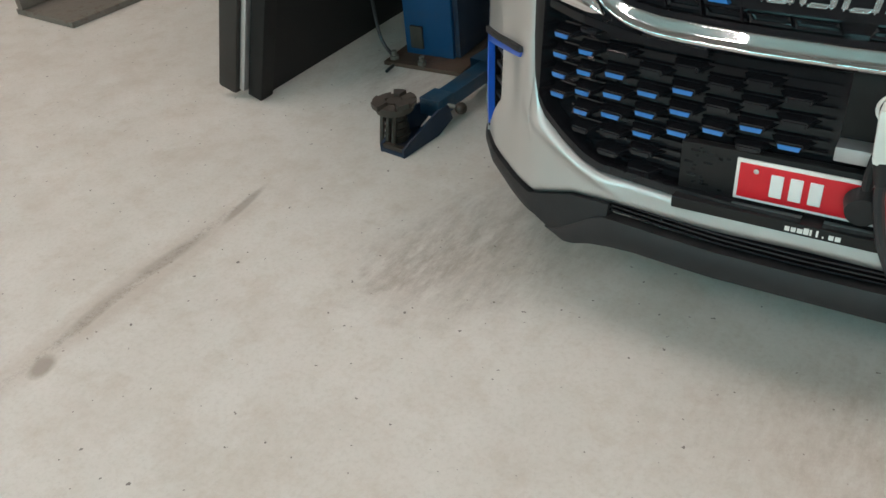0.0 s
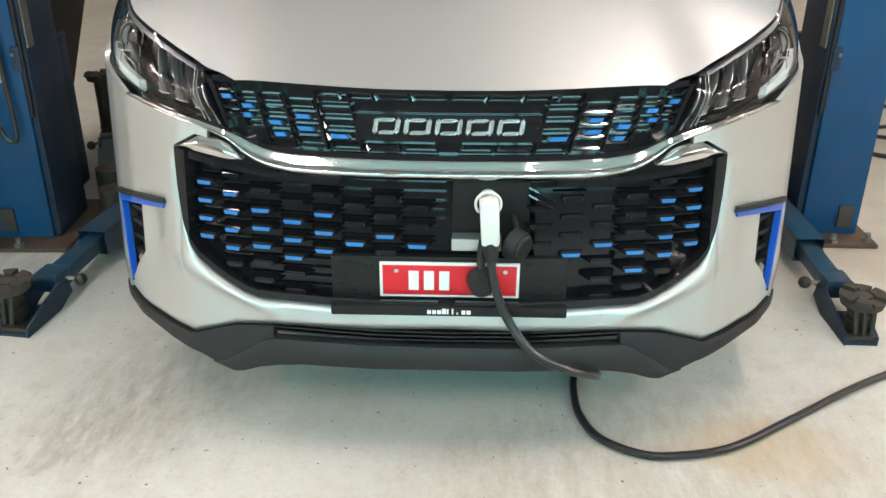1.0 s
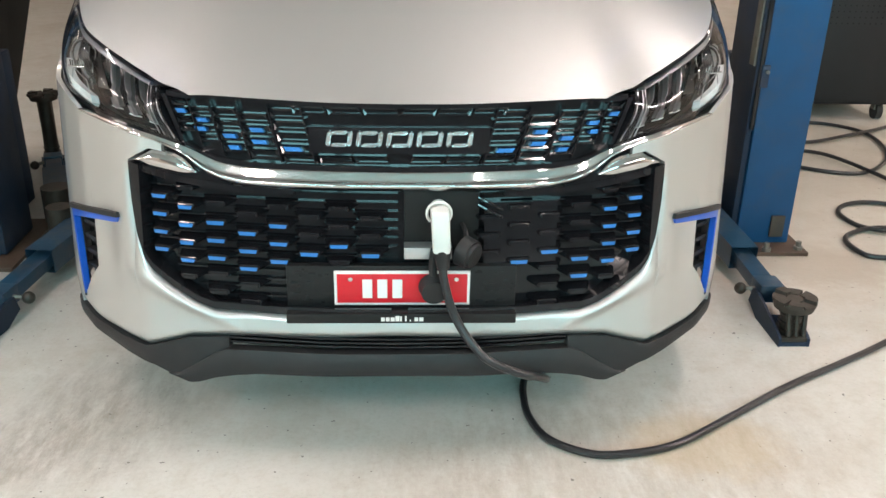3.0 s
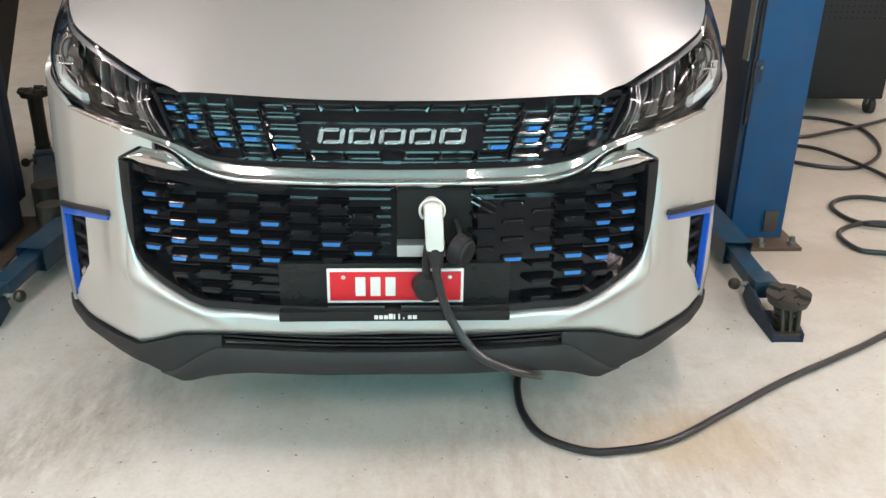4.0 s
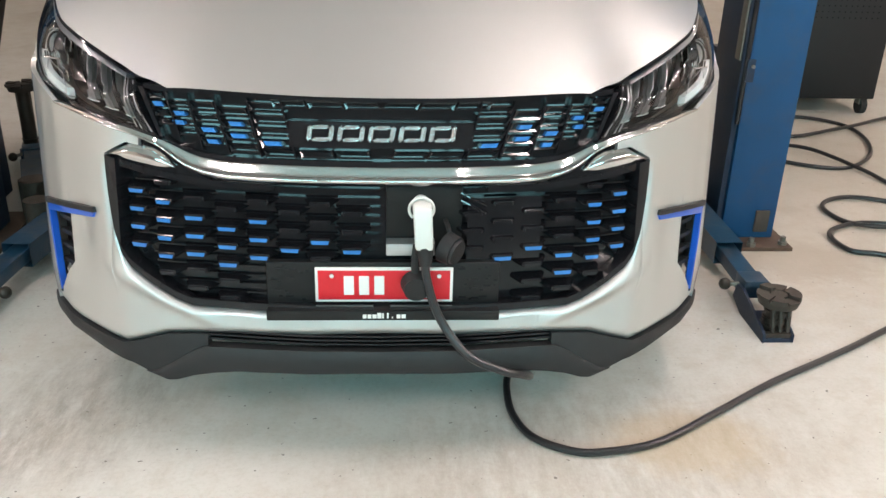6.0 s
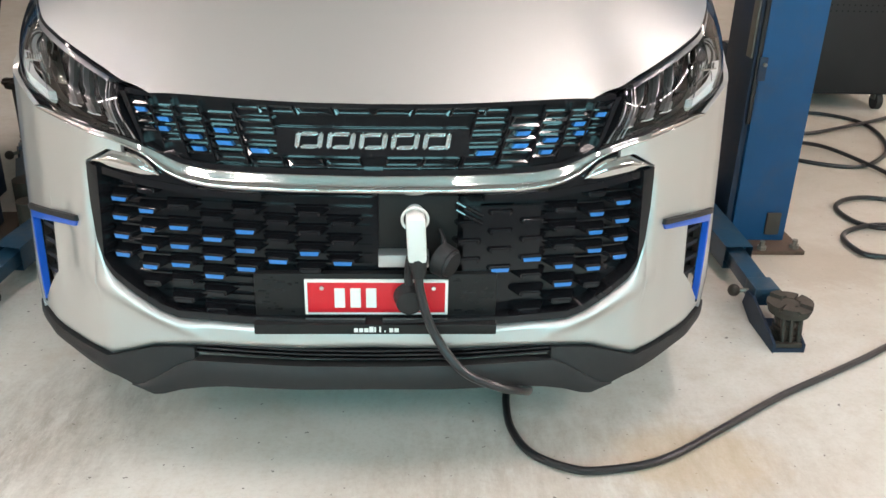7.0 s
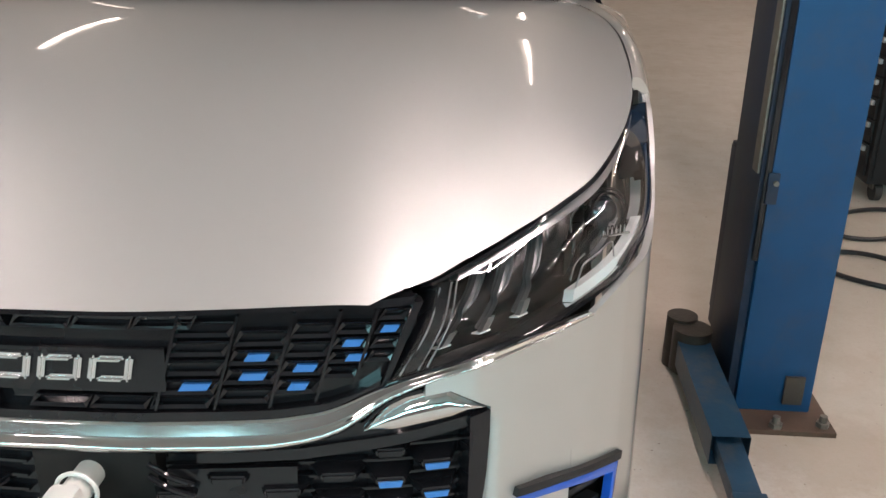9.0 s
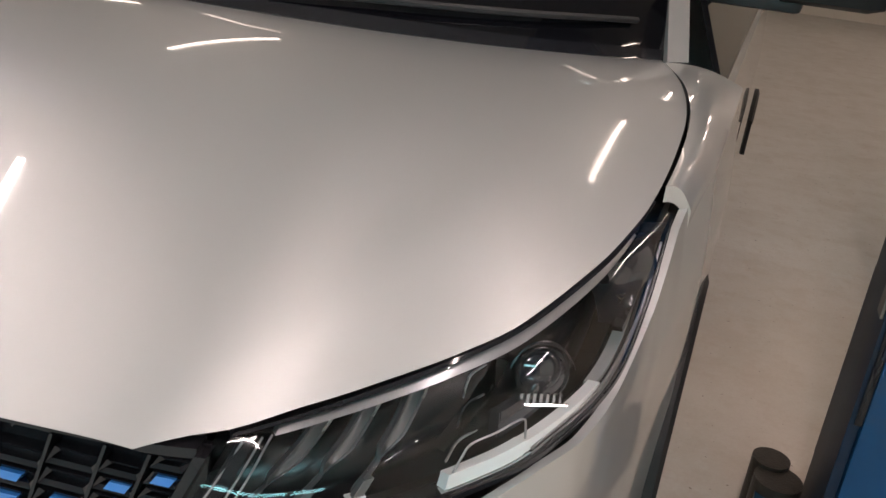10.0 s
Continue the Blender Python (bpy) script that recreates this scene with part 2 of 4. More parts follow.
def add_cyl(bm, a, b, r0, r1=None, n=20, caps=True):
    a, b = Vector(a), Vector(b)
    r1 = r0 if r1 is None else r1
    q = (b - a).to_track_quat("Z", "Y")
    rings = []
    for p, r in ((a, r0), (b, r1)):
        rings.append([bm.verts.new(p + q @ Vector((r * math.cos(2 * math.pi * i / n), r * math.sin(2 * math.pi * i / n), 0))) for i in range(n)])
    for i in range(n):
        bm.faces.new((rings[0][i], rings[0][(i + 1) % n], rings[1][(i + 1) % n], rings[1][i]))
    if caps:
        bm.faces.new(rings[0][::-1])
        bm.faces.new(rings[1])
    return bm


def cyl(a, b, r0, r1=None, n=20):
    return add_cyl(bmesh.new(), a, b, r0, r1, n)


def spline(points, n=120):
    """A smooth line through the points (Catmull-Rom)."""
    p = [Vector(q) for q in points]
    p = [p[0] * 2 - p[1]] + p + [p[-1] * 2 - p[-2]]
    out = []
    segs = len(p) - 3
    for i in range(n + 1):
        s = i / n * segs
        k = min(int(s), segs - 1)
        t = s - k
        a, b, c, d = p[k:k + 4]
        out.append(0.5 * (2 * b + (c - a) * t + (2 * a - 5 * b + 4 * c - d) * t * t + (3 * b - a - 3 * c + d) * t ** 3))
    return out


def tube(points, r, n=10, smooth_n=120, radii=None):
    line = spline(points, smooth_n) if smooth_n else [Vector(q) for q in points]
    bm = bmesh.new()
    prev = None
    side = None
    for i, p in enumerate(line):
        d = (line[min(i + 1, len(line) - 1)] - line[max(i - 1, 0)]).normalized()
        if side is None:
            side = d.orthogonal().normalized()
        side = (side - d * side.dot(d)).normalized()
        up = d.cross(side)
        rr = r if radii is None else radii(i / (len(line) - 1))
        ring = [bm.verts.new(p + rr * (math.cos(2 * math.pi * k / n) * side + math.sin(2 * math.pi * k / n) * up)) for k in range(n)]
        if prev:
            for k in range(n):
                bm.faces.new((prev[k], prev[(k + 1) % n], ring[(k + 1) % n], ring[k]))
        else:
            bm.faces.new(ring[::-1])
        prev = ring
    bm.faces.new(prev)
    return bm


def sheet(fn, nu, nv, thick=None):
    """A grid of fn(s, t) for s, t in 0..1, closed into a shell by thick(s, t) when given."""
    bm = bmesh.new()
    def layer(f):
        return [[bm.verts.new(f(i / nu, j / nv)) for j in range(nv + 1)] for i in range(nu + 1)]
    a = layer(fn)
    for i in range(nu):
        for j in range(nv):
            bm.faces.new((a[i][j], a[i + 1][j], a[i + 1][j + 1], a[i][j + 1]))
    if thick:
        b = layer(thick)
        for i in range(nu):
            for j in range(nv):
                bm.faces.new((b[i][j], b[i][j + 1], b[i + 1][j + 1], b[i + 1][j]))
        for i in range(nu):
            bm.faces.new((a[i][0], b[i][0], b[i + 1][0], a[i + 1][0]))
            bm.faces.new((a[i][nv], a[i + 1][nv], b[i + 1][nv], b[i][nv]))
        for j in range(nv):
            bm.faces.new((a[0][j], a[0][j + 1], b[0][j + 1], b[0][j]))
            bm.faces.new((a[nu][j], b[nu][j], b[nu][j + 1], a[nu][j + 1]))
    return bm


# ---- the room ----
def room():
    x0, x1, y0, y1, h = -6.5, 6.5, -6.0, 17.0, 4.2
    tagged(part("floor", box(x0 - .2, x1 + .2, y0 - .2, y1 + .2, -0.15, 0), M_FLOOR, smooth=False), "worn light grey epoxy workshop floor with brown stains", "floor", kind="structure")
    tagged(part("ceiling", box(x0 - .2, x1 + .2, y0 - .2, y1 + .2, h, h + .15), M_CEIL, smooth=False), "plain pale workshop ceiling", "ceiling", kind="structure")
    tagged(part("wall_north", box(x0 - .2, x1 + .2, y1, y1 + .2, 0, h), M_WALL, smooth=False), "plain warm white workshop wall", "wall", kind="structure")
    tagged(part("wall_east", box(x1, x1 + .2, y0, y1, 0, h), M_WALL, smooth=False), "plain warm white workshop wall", "wall", kind="structure")
    tagged(part("wall_west", box(x0 - .2, x0, y0, y1, 0, h), M_WALL, smooth=False), "plain warm white workshop wall", "wall", kind="structure")
    bm = bmesh.new()
    # front wall with window openings
    # Windows known from reflections; the full-width row is added for grille highlights.
    wins = [(-5.0, -3.1), (-3.0, -1.1), (-1.0, 1.0), (1.1, 3.0), (3.1, 5.0)]
    add_box(bm, x0 - .2, x1 + .2, y0 - .2, y0, 0, 2.45)
    add_box(bm, x0 - .2, x1 + .2, y0 - .2, y0, 3.15, h)
    edges = [x0 - .2] + [v for w in wins for v in w] + [x1 + .2]
    for a, b in zip(edges[0::2], edges[1::2]):
        add_box(bm, a, b, y0 - .2, y0, 2.45, 3.15)
    tagged(part("wall_south", bm, M_DARK_WALL, smooth=False), "unseen workshop wall, greyed for darker reflections, with a row of windows", "wall", kind="structure")
    for i, (a, b) in enumerate(wins):
        w = thing("window_%d" % (i + 1), "bright daylight window in the workshop wall", "window", "row of windows", "structure")
        fr = bmesh.new()
        for q in ((a, a + .05, 2.45, 3.15), (b - .05, b, 2.45, 3.15), (a + .05, b - .05, 2.45, 2.5), (a + .05, b - .05, 3.1, 3.15), ((a + b) / 2 - .02, (a + b) / 2 + .02, 2.5, 3.1)):
            add_box(fr, q[0], q[1], y0 - .12, y0 - .04, q[2], q[3])
        part("window_frame", fr, M_WHITE, w, smooth=False)
        part("pane", box(a, b, y0 - .14, y0 - .125, 2.45, 3.15), M_DAY, w, smooth=False)


def ceiling_light(x, y, tube_material):
    lamp = thing("ceiling_light", "white linear tube lamp hung out of view under the ceiling", "ceiling lamp", "ceiling lamps")
    part("housing", box(-.09, .09, -.78, .78, 0.03, .09, .008), M_WHITE, lamp)
    part("tube", cyl((0, -.74, 0), (0, .74, 0), .022, n=12), tube_material, lamp)
    for yy in (-.6, .6):
        part("hanger", cyl((0, yy, .09), (0, yy, .95), .005, n=6), M_ALU, lamp)
    lamp.matrix_basis = pose(x, y, 3.25)


room()
# Outer and far rows are added, unseen; strengths differ to balance bonnet and floor.
for lx in (-5.1, -1.95, 1.2, 4.35):
    for ly in (-3.3, .05, 3.4, 6.75, 10.1, 13.45):
        ceiling_light(lx, ly, M_TUBE_WEAK if (lx, ly) == (-1.95, .05) else M_TUBE if ly < 1 else (M_TUBE_FILL if lx > 2 else M_TUBE_DIM))


# ---- the car: its front is laid out on one bowed surface, across (u) and up (z) ----
PLAN = [(0, -.01), (.17, -.005), (.30, .010), (.44, .030), (.52, .042), (.63, .072), (.69, .112), (.80, .205), (.86, .270), (.89, .325),
        (.906, .39), (.918, .48), (.943, .70), (.972, 1.0), (.984, 1.5), (.980, 3.0), (.95, 4.0)]
_ku = [0.0]
for (ax, ay), (bx, by) in zip(PLAN, PLAN[1:]):
    _ku.append(_ku[-1] + ((bx - ax) if bx <= .8001 else math.hypot(bx - ax, by - ay)))
_uu = np.linspace(-.2, _ku[-1], 2200)
_xx = np.sign(_uu) * np.interp(np.abs(_uu), _ku, [p[0] for p in PLAN])
_yy = np.interp(np.abs(_uu), _ku, [p[1] for p in PLAN])
_kern = np.hanning(33)
_kern /= _kern.sum()
_xx[20:-20] = np.convolve(_xx, _kern, "same")[20:-20]
_yy[20:-20] = np.convolve(_yy, _kern, "same")[20:-20]


def skin(u, z):
    a = abs(u)
    x, y = float(np.interp(a, _uu, _xx)), float(np.interp(a, _uu, _yy))
    w = min(1, max(0, (1.25 - a) / .35))
    y += .17 * (z - .5) * w
    x -= max(0, .36 - z) * .28 * min(1, max(0, (a - .8) / .3))
    x -= max(0, z - .85) ** 1.5 * .22 * min(1, max(0, (a - 1.0) / .4))
    return Vector((math.copysign(x, u), y, z))


def S(u, z, off=0.0):
    """The point of the car's front at (u, z), lifted by off along the surface's normal."""
    p = skin(u, z)
    if off:
        e = .004
        n = (skin(u + e, z) - skin(u - e, z)).cross(skin(u, z + e) - skin(u, z - e)).normalized()
        if n.y > 0 and abs(u) < .9:
            n = -n
        p = p + n * off
    return p


def line(pts):
    xs, zs = [p[0] for p in pts], [p[1] for p in pts]
    return lambda u: float(np.interp(abs(u), xs, zs))


def quad(c00, c10, c11, c01, side, off=0.0, thick=.012, nu=10, nv=10, bulge=0.0):
    """A shell of the car's front between four corners (u, z)."""
    def at(d):
        def f(s, t):
            u = (c00[0] * (1 - s) + c10[0] * s) * (1 - t) + (c01[0] * (1 - s) + c11[0] * s) * t
            z = (c00[1] * (1 - s) + c10[1] * s) * (1 - t) + (c01[1] * (1 - s) + c11[1] * s) * t
            return S(u * side, z, d + bulge * 16 * t * (1 - t) * s * (1 - s))
        return f
    return sheet(at(off), nu, nv, at(off - thick))


def moulded(u, z):
    """How the bumper's skin is drawn in round the grille and swells along the chin."""
    a = abs(u)
    d = 0.0
    if a < .650:
        d -= .018 * min(1, max(0, 1 - (G_BOT(a) - z) / .022)) ** 2
    elif z > .46:
        d -= .009 * max(0, 1 - (a - .650) / .016) ** 2 * min(1, (z - .46) / .16) * min(1, max(0, (.728 - z) / .03))
    zc = .350 + (a - .40) * .42
    d += .014 * math.exp(-((z - zc) / (.027 if z > zc else .018)) ** 2) * max(0, 1 - ((a - .53) / .15) ** 2)
    d -= .006 * math.exp(-((a - .735) / .035) ** 2) * max(0, 1 - ((z - .50) / .12) ** 2)
    d -= .012 * max(0, 1 - (z - LIP_TOP(a)) / .02) ** 2
    return d


def panel(lo, hi, u0, u1, nu, nv, off=0.0, thick=.012, bulge=0.0, form=None):
    """A shell of the car's front between the lines lo and hi, from u0 to u1."""
    def at(d):
        def f(s, t):
            u = u0 + (u1 - u0) * s
            a, b = lo(u), hi(u)
            if b < a + .001:
                b = a + .001
            z = a + (b - a) * t
            return S(u, z, d + bulge * 4 * t * (1 - t) + (form(u, z) if form else 0))
        return f
    return sheet(at(off), nu, nv, at(off - thick))


G_TOP = line([(0, .688), (.29, .686), (.39, .688), (.49, .700), (.555, .709), (.648, .727), (.7, .73)])
G_BOT = line([(0, .388), (.29, .386), (.45, .389), (.49, .402), (.552, .437), (.600, .470), (.622, .500), (.638, .553), (.648, .645), (.6505, .727), (.7, .9)])
BAR_TOP = line([(0, .733), (.28, .734), (.36, .735), (.427, .742), (.468, .755), (.505, .778), (.6, .797)])
HOOD_Z = line([(0, .886), (.28, .889), (.484, .895), (.57, .912)])
LIP_TOP = line([(0, .333), (.44, .318), (.517, .312), (.575, .292), (.633, .273), (.77, .280), (.87, .297), (1.1, .31), (1.6, .32)])
LIP_BOT = line([(0, .241), (.34, .234), (.40, .227), (.45, .216), (.495, .200), (.52, .196), (.56, .206), (.612, .226), (.70, .240), (.87, .264), (1.1, .28), (1.6, .29)])
LAMP_LOW = line([(.49, .760), (.505, .768), (.60, .790), (.70, .804), (.80, .818), (.8885, .855), (1.07, .895), (1.22, .955), (1.34, 1.035), (1.5, 1.062), (1.9, 1.10), (2.12, 1.118)])

HOOD_RIM = [(0, .056, .886), (.15, .06, .887), (.29, .074, .890), (.484, .100, .896), (.525, .135, .902), (.563, .165, .907), (.61, .215, .916), (.67, .265, .938), (.743, .322, .972),
            (.80, .388, 1.0), (.85, .51, 1.033), (.873, .60, 1.054), (.888, .70, 1.076), (.893, .85, 1.105), (.885, 1.02, 1.135), (.85, 1.2, 1.155), (.79, 1.36, 1.165)]
LAMP_TOP = [(.563, .160, .903), (.61, .211, .912), (.67, .262, .934), (.743, .320, .968), (.80, .388, .996), (.85, .51, 1.029), (.873, .60, 1.050), (.888, .705, 1.072)]
LAMP_BOTTOM = [(.505, .086, .778), (.60, .122, .797), (.70, .186, .812), (.79, .283, .824), (.855, .350, .858), (.905, .480, .897), (.917, .60, .957), (.917, .715, 1.042)]
COWL = [(0, .93, 1.195), (.30, .955, 1.197), (.53, 1.04, 1.190), (.69, 1.19, 1.180), (.79, 1.36, 1.165)]


def along(points):
    """A function of 0..1 along a smooth line through points, even in length."""
    p = spline(points, 240)
    d = [0.0]
    for a, b in zip(p, p[1:]):
        d.append(d[-1] + (b - a).length)
    d = [v / d[-1] for v in d]
    cols = [[q[k] for q in p] for k in range(3)]
    return lambda s: Vector([float(np.interp(s, d, c)) for c in cols])


def flip(v, side):
    return Vector((v.x * side, v.y, v.z))


def chain(points):
    """Like along, but straight from point to point, which keeps the corners."""
    p = [Vector(q) for q in points]
    d = [0.0]
    for a, b in zip(p, p[1:]):
        d.append(d[-1] + (b - a).length)
    d = [v / d[-1] for v in d]
    cols = [[q[k] for q in p] for k in range(3)]
    return lambda s: Vector([float(np.interp(s, d, c)) for c in cols])


CAR = thing("car", "silver electric family car with black grille, plugged in to charge", "car")


def bonnet():
    """One fair crown over the engine bay, with a soft crease from each grille corner back to the cowl."""
    front = chain([tuple(q) for q in spline(HOOD_RIM[:4], 30)][:-1] + [tuple(q) for q in spline(HOOD_RIM[3:], 60)])
    back = along(COWL)

    def plain(a, t):
        p, q = front(a), back(a ** .8)
        g = 1 - (1 - t) ** 1.55
        return Vector((p.x + (q.x - p.x) * t, p.y + (q.y - p.y) * t, p.z + (q.z - p.z) * g + .016 * math.sin(math.pi * t) * (1 - a * a)))

    def terms(x, y):
        return [x ** (2 * i) * y ** j for i in range(3) for j in range(5 - i)]
    rows, heights = [], []
    for a in np.linspace(0, 1, 41):
        for t in np.linspace(0, 1, 15):
            v = plain(a, t)
            k = 6.0 if t in (0.0, 1.0) else 1.0
            rows.append([k * c for c in terms(v.x, v.y)])
            heights.append(k * v.z)
    fit = np.linalg.lstsq(np.array(rows), np.array(heights), rcond=None)[0]

    def crown(x, y):
        return float(np.dot(fit, terms(x, y)))
    aa = np.linspace(-1, 1, 401)
    miss = np.array([front(abs(a)).z - crown(front(abs(a)).x, front(abs(a)).y) for a in aa])
    bell = np.hanning(25)
    miss = np.convolve(np.pad(miss, 12, "edge"), bell / bell.sum(), "valid")

    def top(s, t):
        s = s * 2 - 1
        a, side = abs(s), (1 if s >= 0 else -1)
        v = plain(a, t)
        k = max(0, 1 - t / .6)
        v.z = crown(v.x, v.y) + float(np.interp(s, aa, miss)) * k * k * (3 - 2 * k)
        # the crease
        line_x = float(np.interp(v.y, [.05, .10, .22, .32, .52, .80, 1.05, 1.3], [.46, .484, .53, .585, .67, .74, .78, .79]))
        rim_x = float(np.interp(v.y, [.10, .215, .322, .388, .51, .70, .85, 1.02, 1.3], [.49, .61, .743, .80, .85, .888, .893, .885, .82]))
        d = v.x - line_x
        w = max(.02, rim_x - line_x)
        d = math.sqrt(d * d + .00006) if d > 0 else -math.sqrt(d * d + .00006)
        rise = max(0, 1 + d / .32) ** 2 if d < 0 else max(0, 1 - d / w)
        v.z += .0065 * rise * min(1, max(0, (1.05 - v.y) / .6)) * min(1, max(0, (v.y - .09) / .25))
        return flip(v, side)

    def under(s, t):
        v = top(s, t)
        return v + Vector((-v.x * .03, .024, -.007))
    part("bonnet", sheet(top, 200, 48, under), M_PAINT, CAR, "smooth silver bonnet with a soft crease each side", angle=50)


def front_skin():
    part("bumper", panel(LIP_TOP, lambda u: max(G_BOT(u), LIP_TOP(u) + .004), -.650, .650, 220, 24, form=moulded), M_PAINT, CAR, "silver bumper with a swept chin", angle=60)
    hole_lo = line([(.776, .428), (.845, .338), (.885, .545)])
    hole_hi = line([(.776, .566), (.885, .549)])
    for side in (1, -1):
        part("bumper_corner", panel(LIP_TOP, LAMP_LOW, .650 * side, .776 * side, 36, 60, form=moulded), M_PAINT, CAR, angle=60)
        part("bumper_corner", panel(LIP_TOP, hole_lo, .776 * side, .885 * side, 30, 20, form=moulded), M_PAINT, CAR, angle=60)
        part("bumper_corner", panel(hole_hi, LAMP_LOW, .776 * side, .885 * side, 24, 24), M_PAINT, CAR, angle=60)
        part("fender", panel(LIP_TOP, LAMP_LOW, .885 * side, 2.12 * side, 110, 40), M_PAINT, CAR, "silver front wing")
        tongue_lo = line([(.49, .745), (.535, .756), (.594, .7635), (.626, .746), (.6505, .7305), (.7, .72)])
        part("bumper_shoulder", panel(tongue_lo, LAMP_LOW, .560 * side, .650 * side, 40, 8, form=lambda u, z: 0 if abs(u) < .63 else moulded(.651, z) * (abs(u) - .63) / .02), M_PAINT, CAR)
        # air curtain beside the bumper, with its blue surround
        fog = part("air_intake", quad((.768, .33), (1.06, .31), (1.06, .58), (.768, .580), side, -.046, .008, 20, 8), M_TRIM, CAR, "black slatted air intake with blue surround")
        for k in range(4):
            z = .405 + .038 * k
            u0 = .778 + max(0, (.43 - z)) * .8
            part("slat", quad((u0, z), (.866, z - .004), (.868, z + .006), (u0, z + .010), side, -.018, .024, 6, 1), M_DULL, fog)
        # Added black sheet behind the corner, so the opening looks dark inside.
        part("dark_backing", quad((.853, .325), (1.02, .30), (1.02, .57), (.893, .57), side, -.0135, .004, 12, 8), M_TRIM, fog)
        part("wall", quad((.7755, .43), (.7775, .43), (.7775, .565), (.7755, .565), side, -.002, .045, 1, 8), M_TRIM, fog)
        part("brow", quad((.687, .582), (.884, .552), (.886, .565), (.690, .594), side, .010, .030, 24, 3, .002), M_DULL, fog, "black brow")
        part("blue_bar", quad((.695, .568), (.872, .534), (.879, .5515), (.690, .5815), side, .005, .03, 24, 3, .002), M_BLUE, fog, "bright blue surround")
        part("blue_post", quad((.845, .345), (.8495, .332), (.885, .549), (.873, .541), side, .0045, .016, 4, 16, .002), M_BLUE, fog, "bright blue surround")
        part("edge", quad((.8485, .326), (.852, .327), (.889, .563), (.884, .552), side, .004, .02, 3, 16), M_DULL, fog)
        # chrome leaf between the grille corner, the bar and the shoulder
        leaf_lo = line([(.478, .712), (.52, .713), (.573, .720), (.62, .7275), (.648, .730)])
        leaf_hi = line([(.478, .716), (.492, .731), (.510, .744), (.535, .755), (.570, .7615), (.594, .7625), (.626, .745), (.648, .7305)])
        leaf = panel(leaf_lo, leaf_hi, .478 * side, .647 * side, 50, 12, -.004, .014, form=lambda u, z: -.016 * ((z - leaf_lo(u)) / max(.002, leaf_hi(u) - leaf_lo(u)) - .35) ** 2 * 2)
        part("chrome_leaf", leaf, M_CHROME, CAR, "polished chrome leaf beside the grille corner")
        part("leaf_bed", panel(lambda u: G_TOP(u) - .002, lambda u: min(BAR_LOW(u) + .004, leaf_hi(u) + .004) if abs(u) < .56 else leaf_hi(u) - .002, .40 * side, .648 * side, 40, 6, -.016, .012), M_BLACK, CAR)
    for side in (1, -1):
        part("lip_wing", panel(LIP_BOT, lambda u: LIP_TOP(u) - .001, .418 * side, .93 * side, 100, 8, .003, .03, .003), M_DULL, CAR, "matt black plastic lip corner")
    crease = line([(0, .296), (.36, .293), (.42, .291), (.447, .281), (.50, .246), (.545, .218), (.575, .211), (.6, .2)])
    part("front_lip", panel(LIP_BOT, lambda u: max(LIP_BOT(u) + .002, crease(u)), -.574, .574, 200, 10, .017, .04, .005, form=lambda u, z: -.012 * min(1, max(0, (abs(u) - .40) / .17))), M_DULL, CAR, "matt black plastic front lip")
    slot = part("lower_slot", panel(line([(0, .285)]), LIP_TOP, -.50, .50, 60, 4, -.05, .01), M_BLACK, CAR, "narrow black intake slot")
    for z in (.303, .313, .323):
        part("slat", panel(line([(0, z)]), line([(0, z + .004)]), -.428, .428, 60, 1, -.006, .03), M_BLACK, slot)


BAR_LOW = line([(0, .687), (.29, .685), (.36, .687), (.415, .697), (.45, .711), (.475, .728), (.492, .744), (.509, .757), (.54, .769), (.582, .782), (.65, .7955), (.70, .803), (.80, .817)])
BAR_HIGH = line([(0, .733), (.28, .734), (.36, .735), (.42, .743), (.45, .753), (.486, .770), (.522, .7825), (.582, .797), (.65, .809), (.70, .8155), (.80, .8205)])


def chrome_bar():
    """The bar across the nose, swept up at each end into a thin strip under the headlamp."""
    prof = [(-.006, 0.0), (.001, .07), (.008, .16), (.0125, .27), (.0125, .36), (.007, .45), (.0035, .50), (.0025, .54), (-.004, .93), (-.012, 1.0)]
    uu = np.linspace(-.82, .82, 400)
    bell = np.hanning(13)
    bell /= bell.sum()
    low = np.convolve([BAR_LOW(u) for u in uu], bell, "same")
    high = np.convolve([BAR_HIGH(u) for u in uu], bell, "same")

    def at(extra):
        def f(s, t):
            u = -.798 + 1.596 * s
            a, b = float(np.interp(u, uu, low)), float(np.interp(u, uu, high))
            k = min(1, (b - a) / .046)
            d = float(np.interp(t, [p[1] for p in prof], [p[0] for p in prof])) * k + .003 * (1 - k)
            return S(u, a + (b - a) * t, d + extra)
        return f
    part("chrome_bar", sheet(at(0), 260, 24, at(-.014)), M_CHROME, CAR, "polished chrome bar swept up under the headlamps", angle=50)


def prism(bm, outline, y0, y1, place):
    """Extrude an outline in (across, up) between two depths; place turns (across, up, out) into a point."""
    a = [bm.verts.new(place(x, z, y0)) for x, z in outline]
    b = [bm.verts.new(place(x, z, y1)) for x, z in outline]
    n = len(outline)
    bm.faces.new(a)
    bm.faces.new(b[::-1])
    for i in range(n):
        bm.faces.new((a[i], b[i], b[(i + 1) % n], a[(i + 1) % n]))


